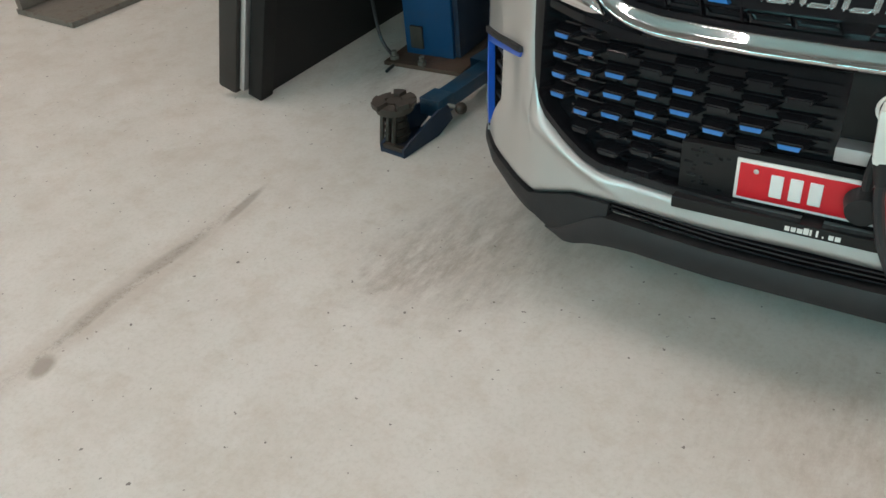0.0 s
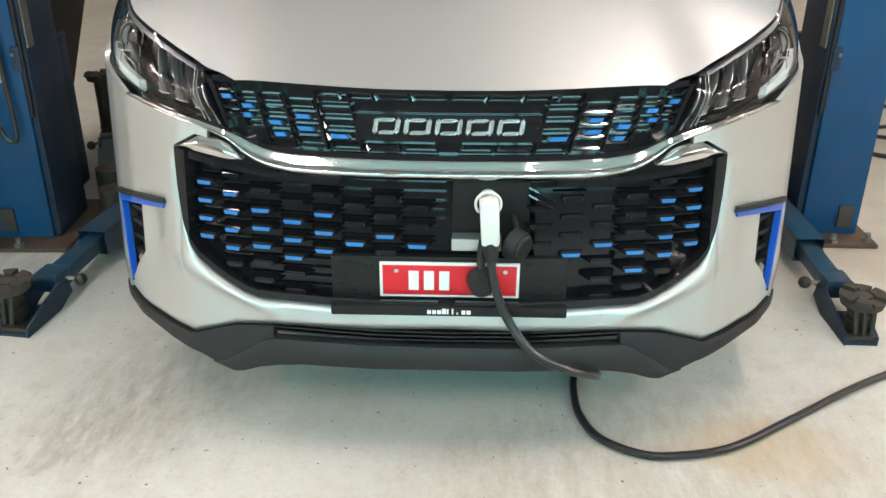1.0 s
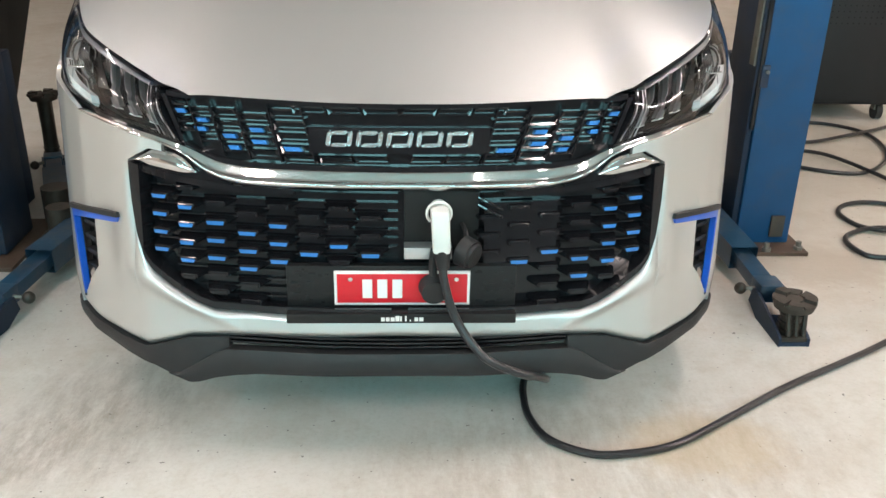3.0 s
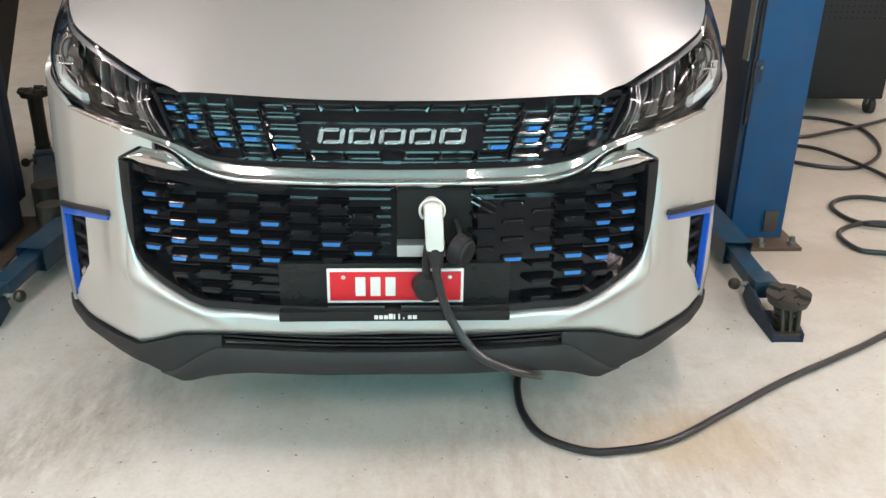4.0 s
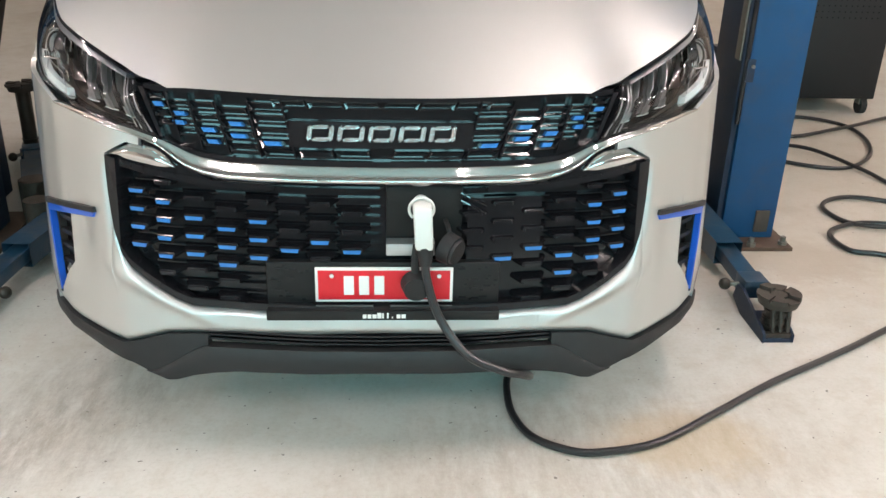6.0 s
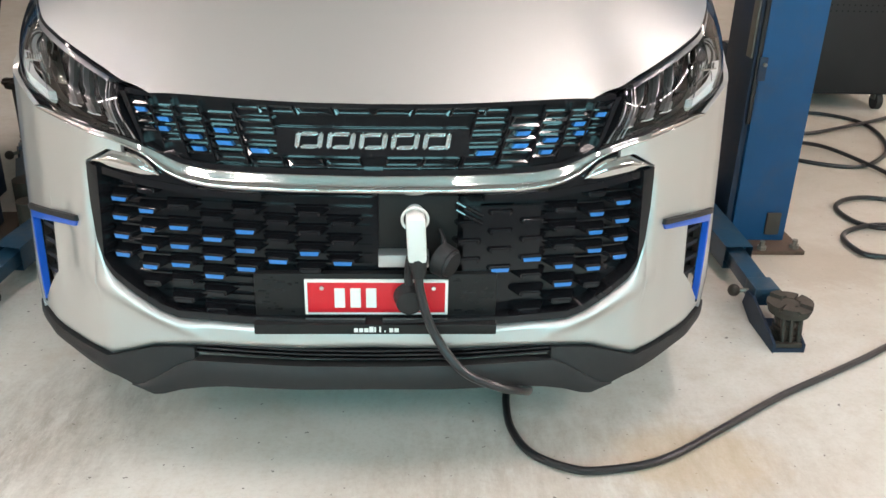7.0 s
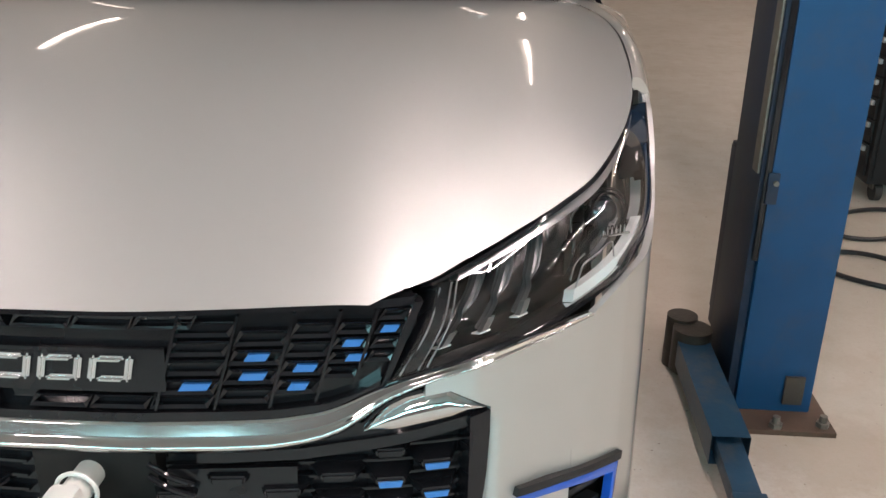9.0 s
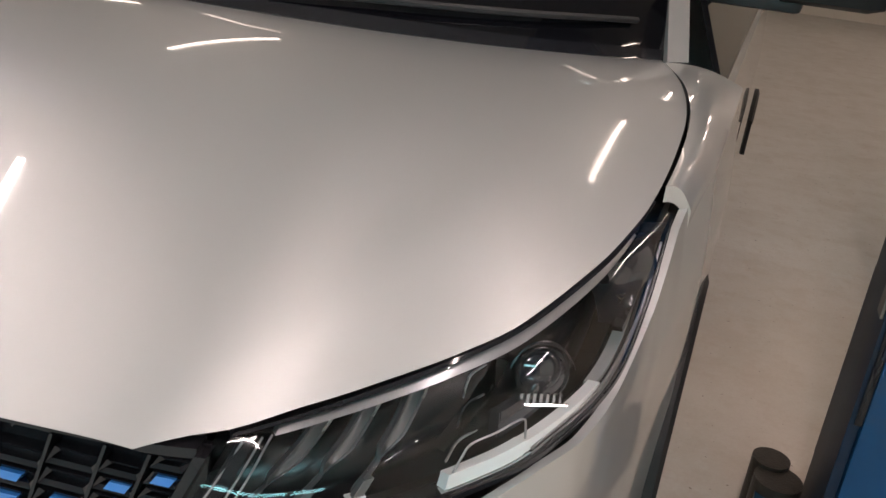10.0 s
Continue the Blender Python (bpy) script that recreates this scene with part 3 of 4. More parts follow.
def grille_lower():
    g = part("lower_grille", panel(lambda u: G_BOT(u) + .003, G_TOP, -.648, .648, 160, 14, -.052, .008), M_BLACK, CAR, "black slatted grille with blue tips")
    for side in (1, -1):
        part("rim", panel(lambda u: G_BOT(u) - .001, lambda u: G_BOT(u) + .016, .02 * side, .625 * side, 90, 2, .002, .05), M_BLACK, g)
        part("rim", panel(lambda u: max(G_BOT(u), .5), lambda u: G_TOP(u), .622 * side, .6495 * side, 10, 8, .001, .05), M_BLACK, g)
        part("rim", panel(lambda u: G_TOP(u) - .016, G_TOP, .25 * side, .646 * side, 40, 2, -.008, .04), M_BLACK, g)
    cols = [.07, .145, .217, .29, .365, .442, .515, .580]
    blue = {-.580: (-2, -1, 0, 1, 2), -.515: (-1, 0, 1, 2), -.442: (0, 1, 2), -.365: (0, 1, 2), -.29: (0, 1, 2), -.217: (1, 2), -.145: (1,), -.07: (1, 2),
            .580: (-2, -1, 0, 1, 2, 3), .515: (-1, 0, 1, 2), .442: (2, 3), .365: (1,), .29: (2, 3)}
    for i, c in enumerate(cols):
        for side in (-1, 1):
            x = c * side
            if 0 < x < .2:
                continue
            w = .031 if c < .5 else .027
            for k in range(-3, 5):
                z = .602 - .043 * k - (.0215 if i % 2 == 0 else 0) + (.012 if c > .5 else 0)
                if z > G_TOP(c + .02) - .022 or z < G_BOT(c + (.03 if c > .4 else 0)) + .02 or (abs(x) < .30 and z < .508):
                    continue
                bm = bmesh.new()
                # a shelf that narrows to the front
                bk = [S(x + q, z + dz, -.050) for q, dz in ((-w - .012, .012), (w + .012, .012), (w + .012, -.002), (-w - .012, -.002))]
                fr = [S(x + q, z + dz, -.010) for q, dz in ((-w + .006, .002), (w - .006, .002), (w - .009, -.011), (-w + .009, -.011))]
                vb, vf = [bm.verts.new(p) for p in bk], [bm.verts.new(p) for p in fr]
                bm.faces.new(vb)
                bm.faces.new(vf[::-1])
                for a in range(4):
                    bm.faces.new((vb[a], vf[a], vf[(a + 1) % 4], vb[(a + 1) % 4]))
                bmesh.ops.bevel(bm, geom=[e for e in bm.edges if all(v in vf for v in e.verts)] + [e for e in bm.edges if (e.verts[0] in vf) != (e.verts[1] in vf)], offset=.0030, segments=3, affect="EDGES")
                shelf = part("grille_shelf", bm, M_BLACK, g, smooth=False)
                if k in blue.get(x, ()):
                    bm = bmesh.new()
                    prism(bm, [(-w + .0095, -.0020), (w - .0095, -.0020), (w - .012, -.0105), (-w + .012, -.0105)], -.0105, -.0075, lambda q, dz, d: S(x + q, z + dz, d))
                    part("blue_tip", bm, M_SKYBLUE, shelf, "blue tip", smooth=False)
    # thin bars that run across between the shelves
    for k in range(13):
        z = .672 - .0215 * k
        half = .63 if z > .56 else (.60 if z > .5 else (.56 if z > .46 else .50))
        for a, b in ((-half, -.268), (-.258, -.005), (.20, half)):
            if z < .51 and abs(a) < .27:
                continue
            part("grille_bar", panel(line([(0, z)]), line([(0, z + .004)]), a, b, 16, 1, -.038, .012), M_BLACK, g)
    for z0, z1 in ((.672, .640), (.655, .622)):
        part("hinge_arm", tube([tuple(S(.185, z0, -.004)), tuple(S(.215, (z0 + z1) / 2, .002)), tuple(S(.245, z1, -.006))], .0045, 8, 12), M_BLACK, g, "black hinge arm")
    part("flap", panel(line([(0, .505)]), line([(0, .655)]), .205, .385, 12, 6, -.022, .012), M_BLACK, g, "black charging flap")
    return g


def grille_upper():
    low = lambda u: BAR_TOP(u) - .002
    g = part("upper_grille", panel(low, lambda u: HOOD_Z(u) + .004 - max(0, abs(u) - .48) * .25, -.552, .552, 140, 12, -.032, .008), M_BLACK, CAR, "glossy black grille with light blue tips")
    part("rim", panel(lambda u: HOOD_Z(u) - .010 - max(0, abs(u) - .47) * .12, lambda u: HOOD_Z(u) + .001 - max(0, abs(u) - .47) * .12, -.545, .545, 100, 2, -.010 , .03), M_BLACK, g)
    part("rim", panel(low, lambda u: BAR_TOP(u) + .010, -.50, .50, 100, 2, -.008, .03), M_BLACK, g)
    for side in (1, -1):
        part("end_bar", quad((.498, .770), (.506, .770), (.556, .892), (.544, .892), side, -.006, .03, 2, 14), M_BLACK, g)

    def tray(c, z, w, h, side, dip=.0165):
        sl = .005 * side
        c = c * side
        outer = [(-w / 2 + sl, h), (w / 2 + sl, h), (w / 2 - sl, -h), (-w / 2 - sl, -h)]
        k = .0048
        inner = [(-w / 2 + k + sl, h - k), (w / 2 - k + sl, h - k), (w / 2 - k - sl, -h + k), (-w / 2 + k - sl, -h + k)]
        bm = bmesh.new()
        o0 = [bm.verts.new(S(c + q, z + d, -.032)) for q, d in outer]
        o1 = [bm.verts.new(S(c + q, z + d, -.013)) for q, d in outer]
        i1 = [bm.verts.new(S(c + q, z + d, -dip)) for q, d in inner]
        i0 = [bm.verts.new(S(c + q, z + d, -.028)) for q, d in inner]
        for a in range(4):
            b = (a + 1) % 4
            bm.faces.new((o0[a], o0[b], o1[b], o1[a]))
            bm.faces.new((o1[a], o1[b], i1[b], i1[a]))
            bm.faces.new((i1[a], i1[b], i0[b], i0[a]))
        bm.faces.new(i0)
        bm.faces.new(o0[::-1])
        part("grille_tray", bm, M_BLACK, g, smooth=False)

    def tip(c, z, w, side):
        sl = .003 * side
        bm = bmesh.new()
        prism(bm, [(-w + sl, .0048), (w + sl, .0048), (w - sl, -.0048), (-w - sl, -.0048)], -.028, -.0115, lambda q, d, o: S(c * side + q, z + d, o))
        part("blue_tip", bm, M_SKYBLUE, g, "light blue tip", smooth=False)

    columns = [(.250, .078, .778, .0268), (.331, .068, .7915, .0268), (.397, .056, .776, .0262), (.452, .046, .8155, .0205), (.499, .036, .836, .0195)]
    for side in (1, -1):
        for c, w, z0, pitch in columns:
            for k in range(-4, 6):
                z = z0 + pitch * k
                if z < BAR_TOP(c + w / 2) + .024 or z > HOOD_Z(c) - .020:
                    continue
                tray(c + (z - .81) * .30, z, w, pitch * .40, side)
        for c, z, w in ((.250, .778, .019), (.328, .7915, .0165), (.334, .8183, .0145), (.388, .776, .012), (.398, .802, .014), (.466, .8155, .012), (.462, .836, .012), (.512, .855, .011)):
            tip(c, z, w, side)
        for z in (.868, .757):
            for k in range(3):
                tray(.046 + .083 * k + (0 if z > .8 else .02), z, .079, .0095, side, .0140 if z > .8 else .0165)
        for c in (.213, .292, .366, .428, .478):
            part("divider", quad((c - .018, BAR_TOP(c) + .012), (c - .014, BAR_TOP(c) + .012), (c + .020, HOOD_Z(c) - .012), (c + .016, HOOD_Z(c) - .012), side, -.010, .02, 1, 6), M_BLACK, g)
    # badge: five plain chrome frames on a gloss plaque
    part("plaque", panel(line([(0, .772)]), line([(0, .832)]), -.212, .212, 40, 4, -.012, .012), M_BLACK, g)
    badge = part("badge", panel(line([(0, .784)]), line([(0, .826)]), -.174, .174, 30, 2, -.0105, .003), M_BLACK, g, "badge of five plain chrome shapes")
    for k in range(5):
        c = -.1395 + .0698 * k
        lean = .003
        for a0, a1, b0, b1 in ((-.030, -.0195, -.018, .018), (.0195, .030, -.018, .018), (-.0195, .0195, .0095, .018), (-.0195, .0195, -.018, -.0095)):
            bm = bmesh.new()
            prism(bm, [(a0 - lean, b0), (a1 - lean, b0), (a1 + lean, b1), (a0 + lean, b1)], -.012, -.003, lambda q, d, o: S(c + q, .806 + d, o))
            bmesh.ops.bevel(bm, geom=list(bm.edges), offset=.0040, segments=3, affect="EDGES")
            part("badge_bar", bm, M_BADGE, badge)


def headlamp(side):
    lo, hi = along(LAMP_BOTTOM), along(LAMP_TOP)

    def surf(s, t, d=0.0):
        p = lo(s) * (1 - t) + hi(s) * t
        out = Vector((.55 + .4 * s, -.75 + .35 * s, .35)).normalized()
        return flip(p + out * (.028 * 4 * t * (1 - t) * (1 - .6 * s) + d), side)
    h = part("headlamp", sheet(lambda s, t: surf(s, t, -.085), 60, 16, lambda s, t: surf(s, t, -.093)), M_LAMPIN, CAR, "clear headlamp with black lining and white light guide")
    cover = part("lamp_cover", sheet(lambda s, t: surf(s, t), 80, 20), M_COVER, h, "clear lamp cover")
    cover.visible_shadow = False
    part("lamp_seal", sheet(lambda s, t: surf(s, .97 + .03 * t, .001), 80, 2, lambda s, t: surf(s, .97 + .03 * t, -.05)), M_BLACK, h)
    part("lamp_seal", sheet(lambda s, t: surf(s, .05 * t, .001), 80, 2, lambda s, t: surf(s, .05 * t, -.05)), M_BLACK, h)
    part("top_guide", sheet(lambda s, t: surf(.08 + .80 * s, .875 + .075 * t, -.008), 60, 2, lambda s, t: surf(.08 + .80 * s, .875 + .075 * t, -.03)), M_SATIN, h, "ribbed satin strip")
    def strip(name, s0, s1, t0, t1, d, material, label="", n=14, taper=0.0, deep=.02):
        """A flat band of the lamp's inside, from s0 to s1 along it and t0 to t1 up it."""
        def f(e):
            return lambda s, t: surf(s0 + (s1 - s0) * s, t0 + (t1 - t0) * t * (1 - taper * s), d - e)
        part(name, sheet(f(0), n, 3, f(deep)), material, h, label)

    def wire(name, pts, r, d, material, label=""):
        part(name, tube([tuple(surf(a, b, d)) for a, b in pts], r, 6, 24), material, h, label)
    part("inner_bar", sheet(lambda s, t: surf(.016 + .03 * s, .06 + .86 * t, -.004), 3, 20, lambda s, t: surf(.016 + .03 * s, .06 + .86 * t, -.05)), M_BLACK, h)
    for a in (.016, .047, .062):
        wire("bar_edge", [(a, .08), (a + .004, .5), (a + .01, .90)], .0013, -.003, M_SATIN)
    # white light guide: a block at the lower corner, thinning towards the tip, with an open frame above it
    strip("light_guide", .372, .488, .085, .200, -.010, M_DRL, "white light guide", 12)
    strip("light_guide", .489, .66, .085, .185, -.012, M_DRL, "white light guide", 16, .62)
    wire("guide_frame", [(.378, .20), (.388, .30), (.400, .37), (.44, .375), (.482, .375), (.488, .30), (.489, .21)], .0014, -.012, M_SATIN)
    strip("guide_shelf", .345, .50, .050, .078, -.006, M_CHROME)
    for b in (.055, .105):
        wire("guide_line", [(.50, b), (.65, b), (.80, b), (.955, b + .01)], .0020, -.008, M_SATIN, "bright thin line")
    strip("guide_tail", .66, .945, .06, .10, -.02, M_GUIDE, "clear light guide")
    # slanting reflector paddles, each on a narrow stem with a comb at its foot
    for a in (.088, .165, .245):
        def fin(s, t, d, a=a):
            k = min(1, max(0, (t - .30) / .22))
            w = .011 + .030 * k * k * (3 - 2 * k)
            return surf(a + .075 * t + w * (s - .5), .25 + .60 * t, d - .016 * s - .010 * math.sin(math.pi * s) * k)
        part("reflector_fin", sheet(lambda s, t: fin(s, t, -.024), 8, 20, lambda s, t: fin(s, t, -.034)), M_FIN, h, "grey reflector paddle")
        for e in (-.05, 1.0):
            part("fin_edge", sheet(lambda s, t: fin(s * .05 + e, t, -.020), 1, 20, lambda s, t: fin(s * .05 + e, t, -.03)), M_SATIN, h)
        for k in range(4):
            part("comb_tooth", sheet(lambda s, t: surf(a - .006 + .0040 * k + .0016 * s + .008 * t, .225 + .12 * t, -.018), 1, 2, lambda s, t: surf(a - .006 + .0040 * k + .0016 * s + .008 * t, .225 + .12 * t, -.03)), M_SATIN, h)
        strip("comb_foot", a - .011, a + .011, .212, .226, -.016, M_DRL)
        wire("fin_light", [(a + .070, .80), (a + .080, .87)], .0016, -.012, M_CHROME)
    strip("lower_strip", .10, .21, .090, .106, -.012, M_CHROME)
    strip("lower_strip", .20, .345, .066, .080, -.010, M_CHROME)
    # the projector's chamber
    for b in (.40, .62, .80):
        wire("chamber_edge", [(.345 + .05 * b, b - .10), (.36 + .05 * b, b + .02), (.39 + .05 * b, b + .05)], .0018, -.016, M_CHROME)
    strip("shield", .47, .62, .215, .40, -.045, M_LENS, "dark glass shield", 10)
    # projector
    c = surf(.565, .48, -.055)
    out = Vector((.45 * side, -.84, .28)).normalized()
    q = out.to_track_quat("Z", "Y")
    ring = [c + out * .018 + q @ Vector((.031 * math.cos(a), .031 * math.sin(a), 0)) for a in [2 * math.pi * k / 24 for k in range(25)]]
    part("projector_ring", tube([tuple(v) for v in ring], .0028, 8, 0), M_LAMPIN, h, "dark projector ring")
    bm = bmesh.new()
    bmesh.ops.create_uvsphere(bm, u_segments=24, v_segments=14, radius=.029)
    for v in bm.verts:
        v.co = c + q @ Vector((v.co.x, v.co.y, v.co.z * .40))
    part("projector_lens", bm, M_LENS, h, "dark glass projector lens")
    for rr, up in ((.036, .004), (.041, -.004)):
        arc = [c + out * .020 + q @ Vector((rr * math.cos(a), up + rr * math.sin(a), 0)) for a in [math.pi * (.08 + .84 * k / 12) for k in range(13)]]
        part("projector_arc", tube([tuple(v) for v in arc], .0011, 6, 0), M_LAMPIN, h)
    for k in range(7):
        p0 = c + out * .026 + q @ Vector((.008 * k - .026, -.034, 0))
        part("comb_tooth", cyl(p0, p0 + Vector((0, 0, .014)), .0022, n=6), M_CHROME, h)
    part("comb_rail", cyl(c + out * .026 + q @ Vector((-.034, -.036, 0)), c + out * .026 + q @ Vector((.032, -.036, 0)), .0022, n=6), M_CHROME, h)
    for k in range(3):
        part("facet", sheet(lambda s, t: surf(.37 + .03 * k + .010 * s + .05 * t, .34 + .1 * k + .22 * t, -.03 - .02 * s), 2, 4, lambda s, t: surf(.37 + .03 * k + .010 * s + .05 * t, .34 + .1 * k + .22 * t, -.06)), M_CHROME, h)
    # second chamber towards the tip
    part("tip_bezel", sheet(lambda s, t: surf(.76 + .16 * s, .25 + .45 * t, -.02 - .02 * math.sin(6 * s)), 12, 6, lambda s, t: surf(.76 + .16 * s, .25 + .45 * t, -.06)), M_LENS, h)
    part("tip_strip", sheet(lambda s, t: surf(.74 + .2 * s, .28 + .05 * t, -.012), 12, 2, lambda s, t: surf(.74 + .2 * s, .28 + .05 * t, -.03)), M_CHROME, h)


def plate():
    hold = part("plate_holder", box(-.272, .282, .004, .026, .372, .505, .004), M_HOLDER, CAR, "black plate holder with fixing slots")
    rnd = random.Random(4)
    for sx in (-1, 1):
        for k in range(20):
            x = -.262 + .090 * rnd.random() if sx < 0 else .184 + .088 * rnd.random()
            z = .408 + .088 * rnd.random()
            w = rnd.choice((.003, .004, .009))
            part("slot", box(x - w, x + w, .0025, .0045, z - .002, z + .002), M_BLACK, hold, smooth=False)
    part("frame_edge", box(-.272, .282, -.036, .006, .370, .396, .004), M_HOLDER, hold)
    p = part("number_plate", box(-.158, .170, -.003, .003, .404, .494, .002), M_PLATEW, CAR, "red number plate with white rim")
    part("field", box(-.151, .163, -.005, -.002, .411, .487, .001), M_RED, p, "red field")
    for k in range(3):
        x = -.090 + .036 * k
        part("bar", box(x, x + .024, -.0075, -.004, .424, .474, .002), M_PLATEW, p, "plain white bar", smooth=False)
    for k in range(2):
        x = .075 + .02 * k
        part("bar", box(x, x + .015, -.0075, -.004, .416, .424, .001), M_PLATEW, p, "plain white bar", smooth=False)
    for x in (-.118, .136):
        part("screw", cyl((x, -.004, .476), (x, -.011, .476), .0055, n=10), M_CHROME, p)
    for k, (w, hgt) in enumerate(((.009, .010), (.009, .010), (.010, .010), (.010, .014), (.004, .013), (.004, .014), (.003, .004), (.009, .010), (.010, .010))):
        x = -.045 + .0115 * k
        part("bar", box(x, x + w, -.0375, -.0355, .377, .377 + hgt, .0005), M_PLATEW, hold, "small white bar", smooth=False)


def socket():
    s = part("charge_socket", box(.010, .190, .046, .085, .51, .680, .004), M_TRIM, CAR, "open charging socket behind the grille")
    part("ring", tube([(.092 + .0285 * math.cos(a), .004, .640 + .0285 * math.sin(a)) for a in [math.pi * (1.25 - 1.5 * k / 14) + 0 for k in range(15)]], .0034, 8, 40), M_WHITE, s, "white socket ring")
    part("plate_silver", box(.010, .125, .004, .045, .522, .552, .003), M_ALU, s, "bare silver bracket")
    part("cap_arm", tube([(.150, .040, .600), (.156, .012, .590), (.160, -.010, .570)], .006, 8, 12), M_DULL, s)
    bm = cyl((.148, -.004, .550), (.172, -.022, .544), .038, .036, 28)
    add_cyl(bm, (.172, -.022, .544), (.178, -.0265, .5425), .031, .029, 28)
    part("socket_cap", bm, M_DULL, s, "round black rubber socket cap")


def cab():
    # windscreen, roof and sides
    base = along(COWL)
    roof = along([(0, 1.80, 1.70), (.3, 1.81, 1.695), (.5, 1.85, 1.68), (.60, 1.90, 1.655), (.645, 1.98, 1.62)])

    def glass(s, t, d=0.0):
        s = s * 2 - 1
        a, side = abs(s), (1 if s >= 0 else -1)
        p, q = base(a), roof(a)
        v = p.lerp(q, t)
        v.z += .05 * math.sin(math.pi * t) + d - .012
        v.y += .03
        return flip(v, side)
    part("windscreen", sheet(glass, 40, 16, lambda s, t: glass(s, t, -.01)), M_GLASS, CAR, "dark windscreen")
    for x0, x1 in ((-.62, .02), (.06, .70)):
        wl = [glass((x / .79 + 1) / 2, .035 + .05 * k / 6, .022) for k, x in enumerate([x0 + (x1 - x0) * k / 6 for k in range(7)])]
        part("wiper", tube([tuple(v) for v in wl], .007, 6, 30), M_DULL, CAR, "black wiper")
    part("cowl", sheet(lambda s, t: glass(s, t * .05 - .02, .008), 40, 2, lambda s, t: glass(s, t * .05 - .02, -.05)), M_BLACK, CAR, "black cowl under the windscreen")
    part("roof", sheet(lambda s, t: Vector(((s * 2 - 1) * .66, 1.86 + 2.6 * t, 1.70 - .08 * (s * 2 - 1) ** 2 - .10 * t * t + .04 * math.sin(math.pi * t))), 20, 20,
                       lambda s, t: Vector(((s * 2 - 1) * .66, 1.86 + 2.6 * t, 1.66 - .08 * (s * 2 - 1) ** 2 - .10 * t * t + .04 * math.sin(math.pi * t)))), M_PAINT, CAR)
    for side in (1, -1):
        part("side_body", sheet(lambda s, t: flip(Vector((.975 - .11 * max(0, t - .55) ** 1.3 - .02 * (1 - t), 1.46 + 3.16 * s, .30 + .81 * t)), side), 30, 12,
                                lambda s, t: flip(Vector((.945 - .11 * max(0, t - .55) ** 1.3 - .02 * (1 - t), 1.46 + 3.16 * s, .30 + .81 * t)), side)), M_PAINT, CAR, "silver car side")
        part("side_glass", sheet(lambda s, t: flip(Vector((.925 - .275 * t, 1.45 + .55 * t + (3.1 - .9 * t) * s, 1.10 + .52 * t)), side), 20, 8,
                                 lambda s, t: flip(Vector((.910 - .275 * t, 1.45 + .55 * t + (3.1 - .9 * t) * s, 1.10 + .52 * t)), side)), M_GLASS, CAR, "dark side windows")
        part("pillar", sheet(lambda s, t: flip(Vector((.80 - .155 * t + .04 * s, 1.38 + .60 * t + .04 * s, 1.16 + .47 * t)), side), 3, 10,
                             lambda s, t: flip(Vector((.77 - .155 * t + .04 * s, 1.40 + .60 * t + .04 * s, 1.14 + .47 * t)), side)), M_PAINT, CAR)
        def wing(s, t, d):
            rim = along(HOOD_RIM[12:])(.06 + .94 * s)
            a = 1.40 + .72 * s
            edge = S(a, LAMP_LOW(a), 0)
            v = rim.lerp(edge, t)
            v.z += .014 * math.sin(math.pi * t) - .003 + d
            v.x += .006
            v.y += .02 * (1 - s)
            return flip(v, side)
        part("wing_top", sheet(lambda s, t: wing(s, t, 0), 30, 8, lambda s, t: wing(s, t, -.025)), M_PAINT, CAR, "silver top of the front wing")
        mx = sorted((.95 * side, 1.22 * side))
        mir = part("mirror", box(mx[0], mx[1], 1.66, 1.82, 1.285, 1.43, .045), M_TRIM, CAR, "black door mirror")
        fx = sorted((.80 * side, 1.04 * side))
        part("mirror_foot", box(fx[0], fx[1], 1.70, 1.77, 1.262, 1.305, .015), M_DULL, mir)
        # wheels
        for y in (1.28, 3.76):
            w = part("wheel", cyl((.66 * side, y, .33), (.88 * side, y, .33), .33, .33, 40), M_TYRE, CAR, "black tyre on silver rim")
            part("rim", cyl((.87 * side, y, .33), (.888 * side, y, .33), .21, .20, 28), M_ALU, w)
            def arch(s, t, d, y=y):
                a = math.pi * (.08 + .50 * s) if y < 2 else math.pi * (.28 + .72 * s)
                r = .385 + .020 * t
                return flip(Vector(((.980 if y < 2 else 1.0) + .008 * (1 - t) + d, y - r * math.cos(a), .33 + r * math.sin(a))), side)
            part("arch_trim", sheet(lambda s, t: arch(s, t, 0), 30, 3, lambda s, t: arch(s, t, -.018)), M_TRIM, CAR, "black wheel arch trim")
        part("sill", box(min(.86 * side, .955 * side), max(.86 * side, .955 * side), 1.5, 3.3, .17, .31, .015), M_DULL, CAR, "black plastic sill")
    part("tail", sheet(lambda s, t: Vector(((s * 2 - 1) * (.90 - .25 * max(0, t - .5)), 4.58 + .06 * math.cos((s - .5) * 3) - .30 * max(0, t - .5), .28 + 1.36 * t)), 16, 10,
                       lambda s, t: Vector(((s * 2 - 1) * (.87 - .25 * max(0, t - .5)), 4.55 + .06 * math.cos((s - .5) * 3) - .30 * max(0, t - .5), .28 + 1.34 * t))), M_PAINT, CAR)
    part("underbody", box(-.74, .74, .42, 4.5, .175, .29, .02), M_DULL, CAR)


bonnet()
front_skin()
chrome_bar()
grille_lower()
grille_upper()
headlamp(1)
headlamp(-1)
plate()
socket()
cab()


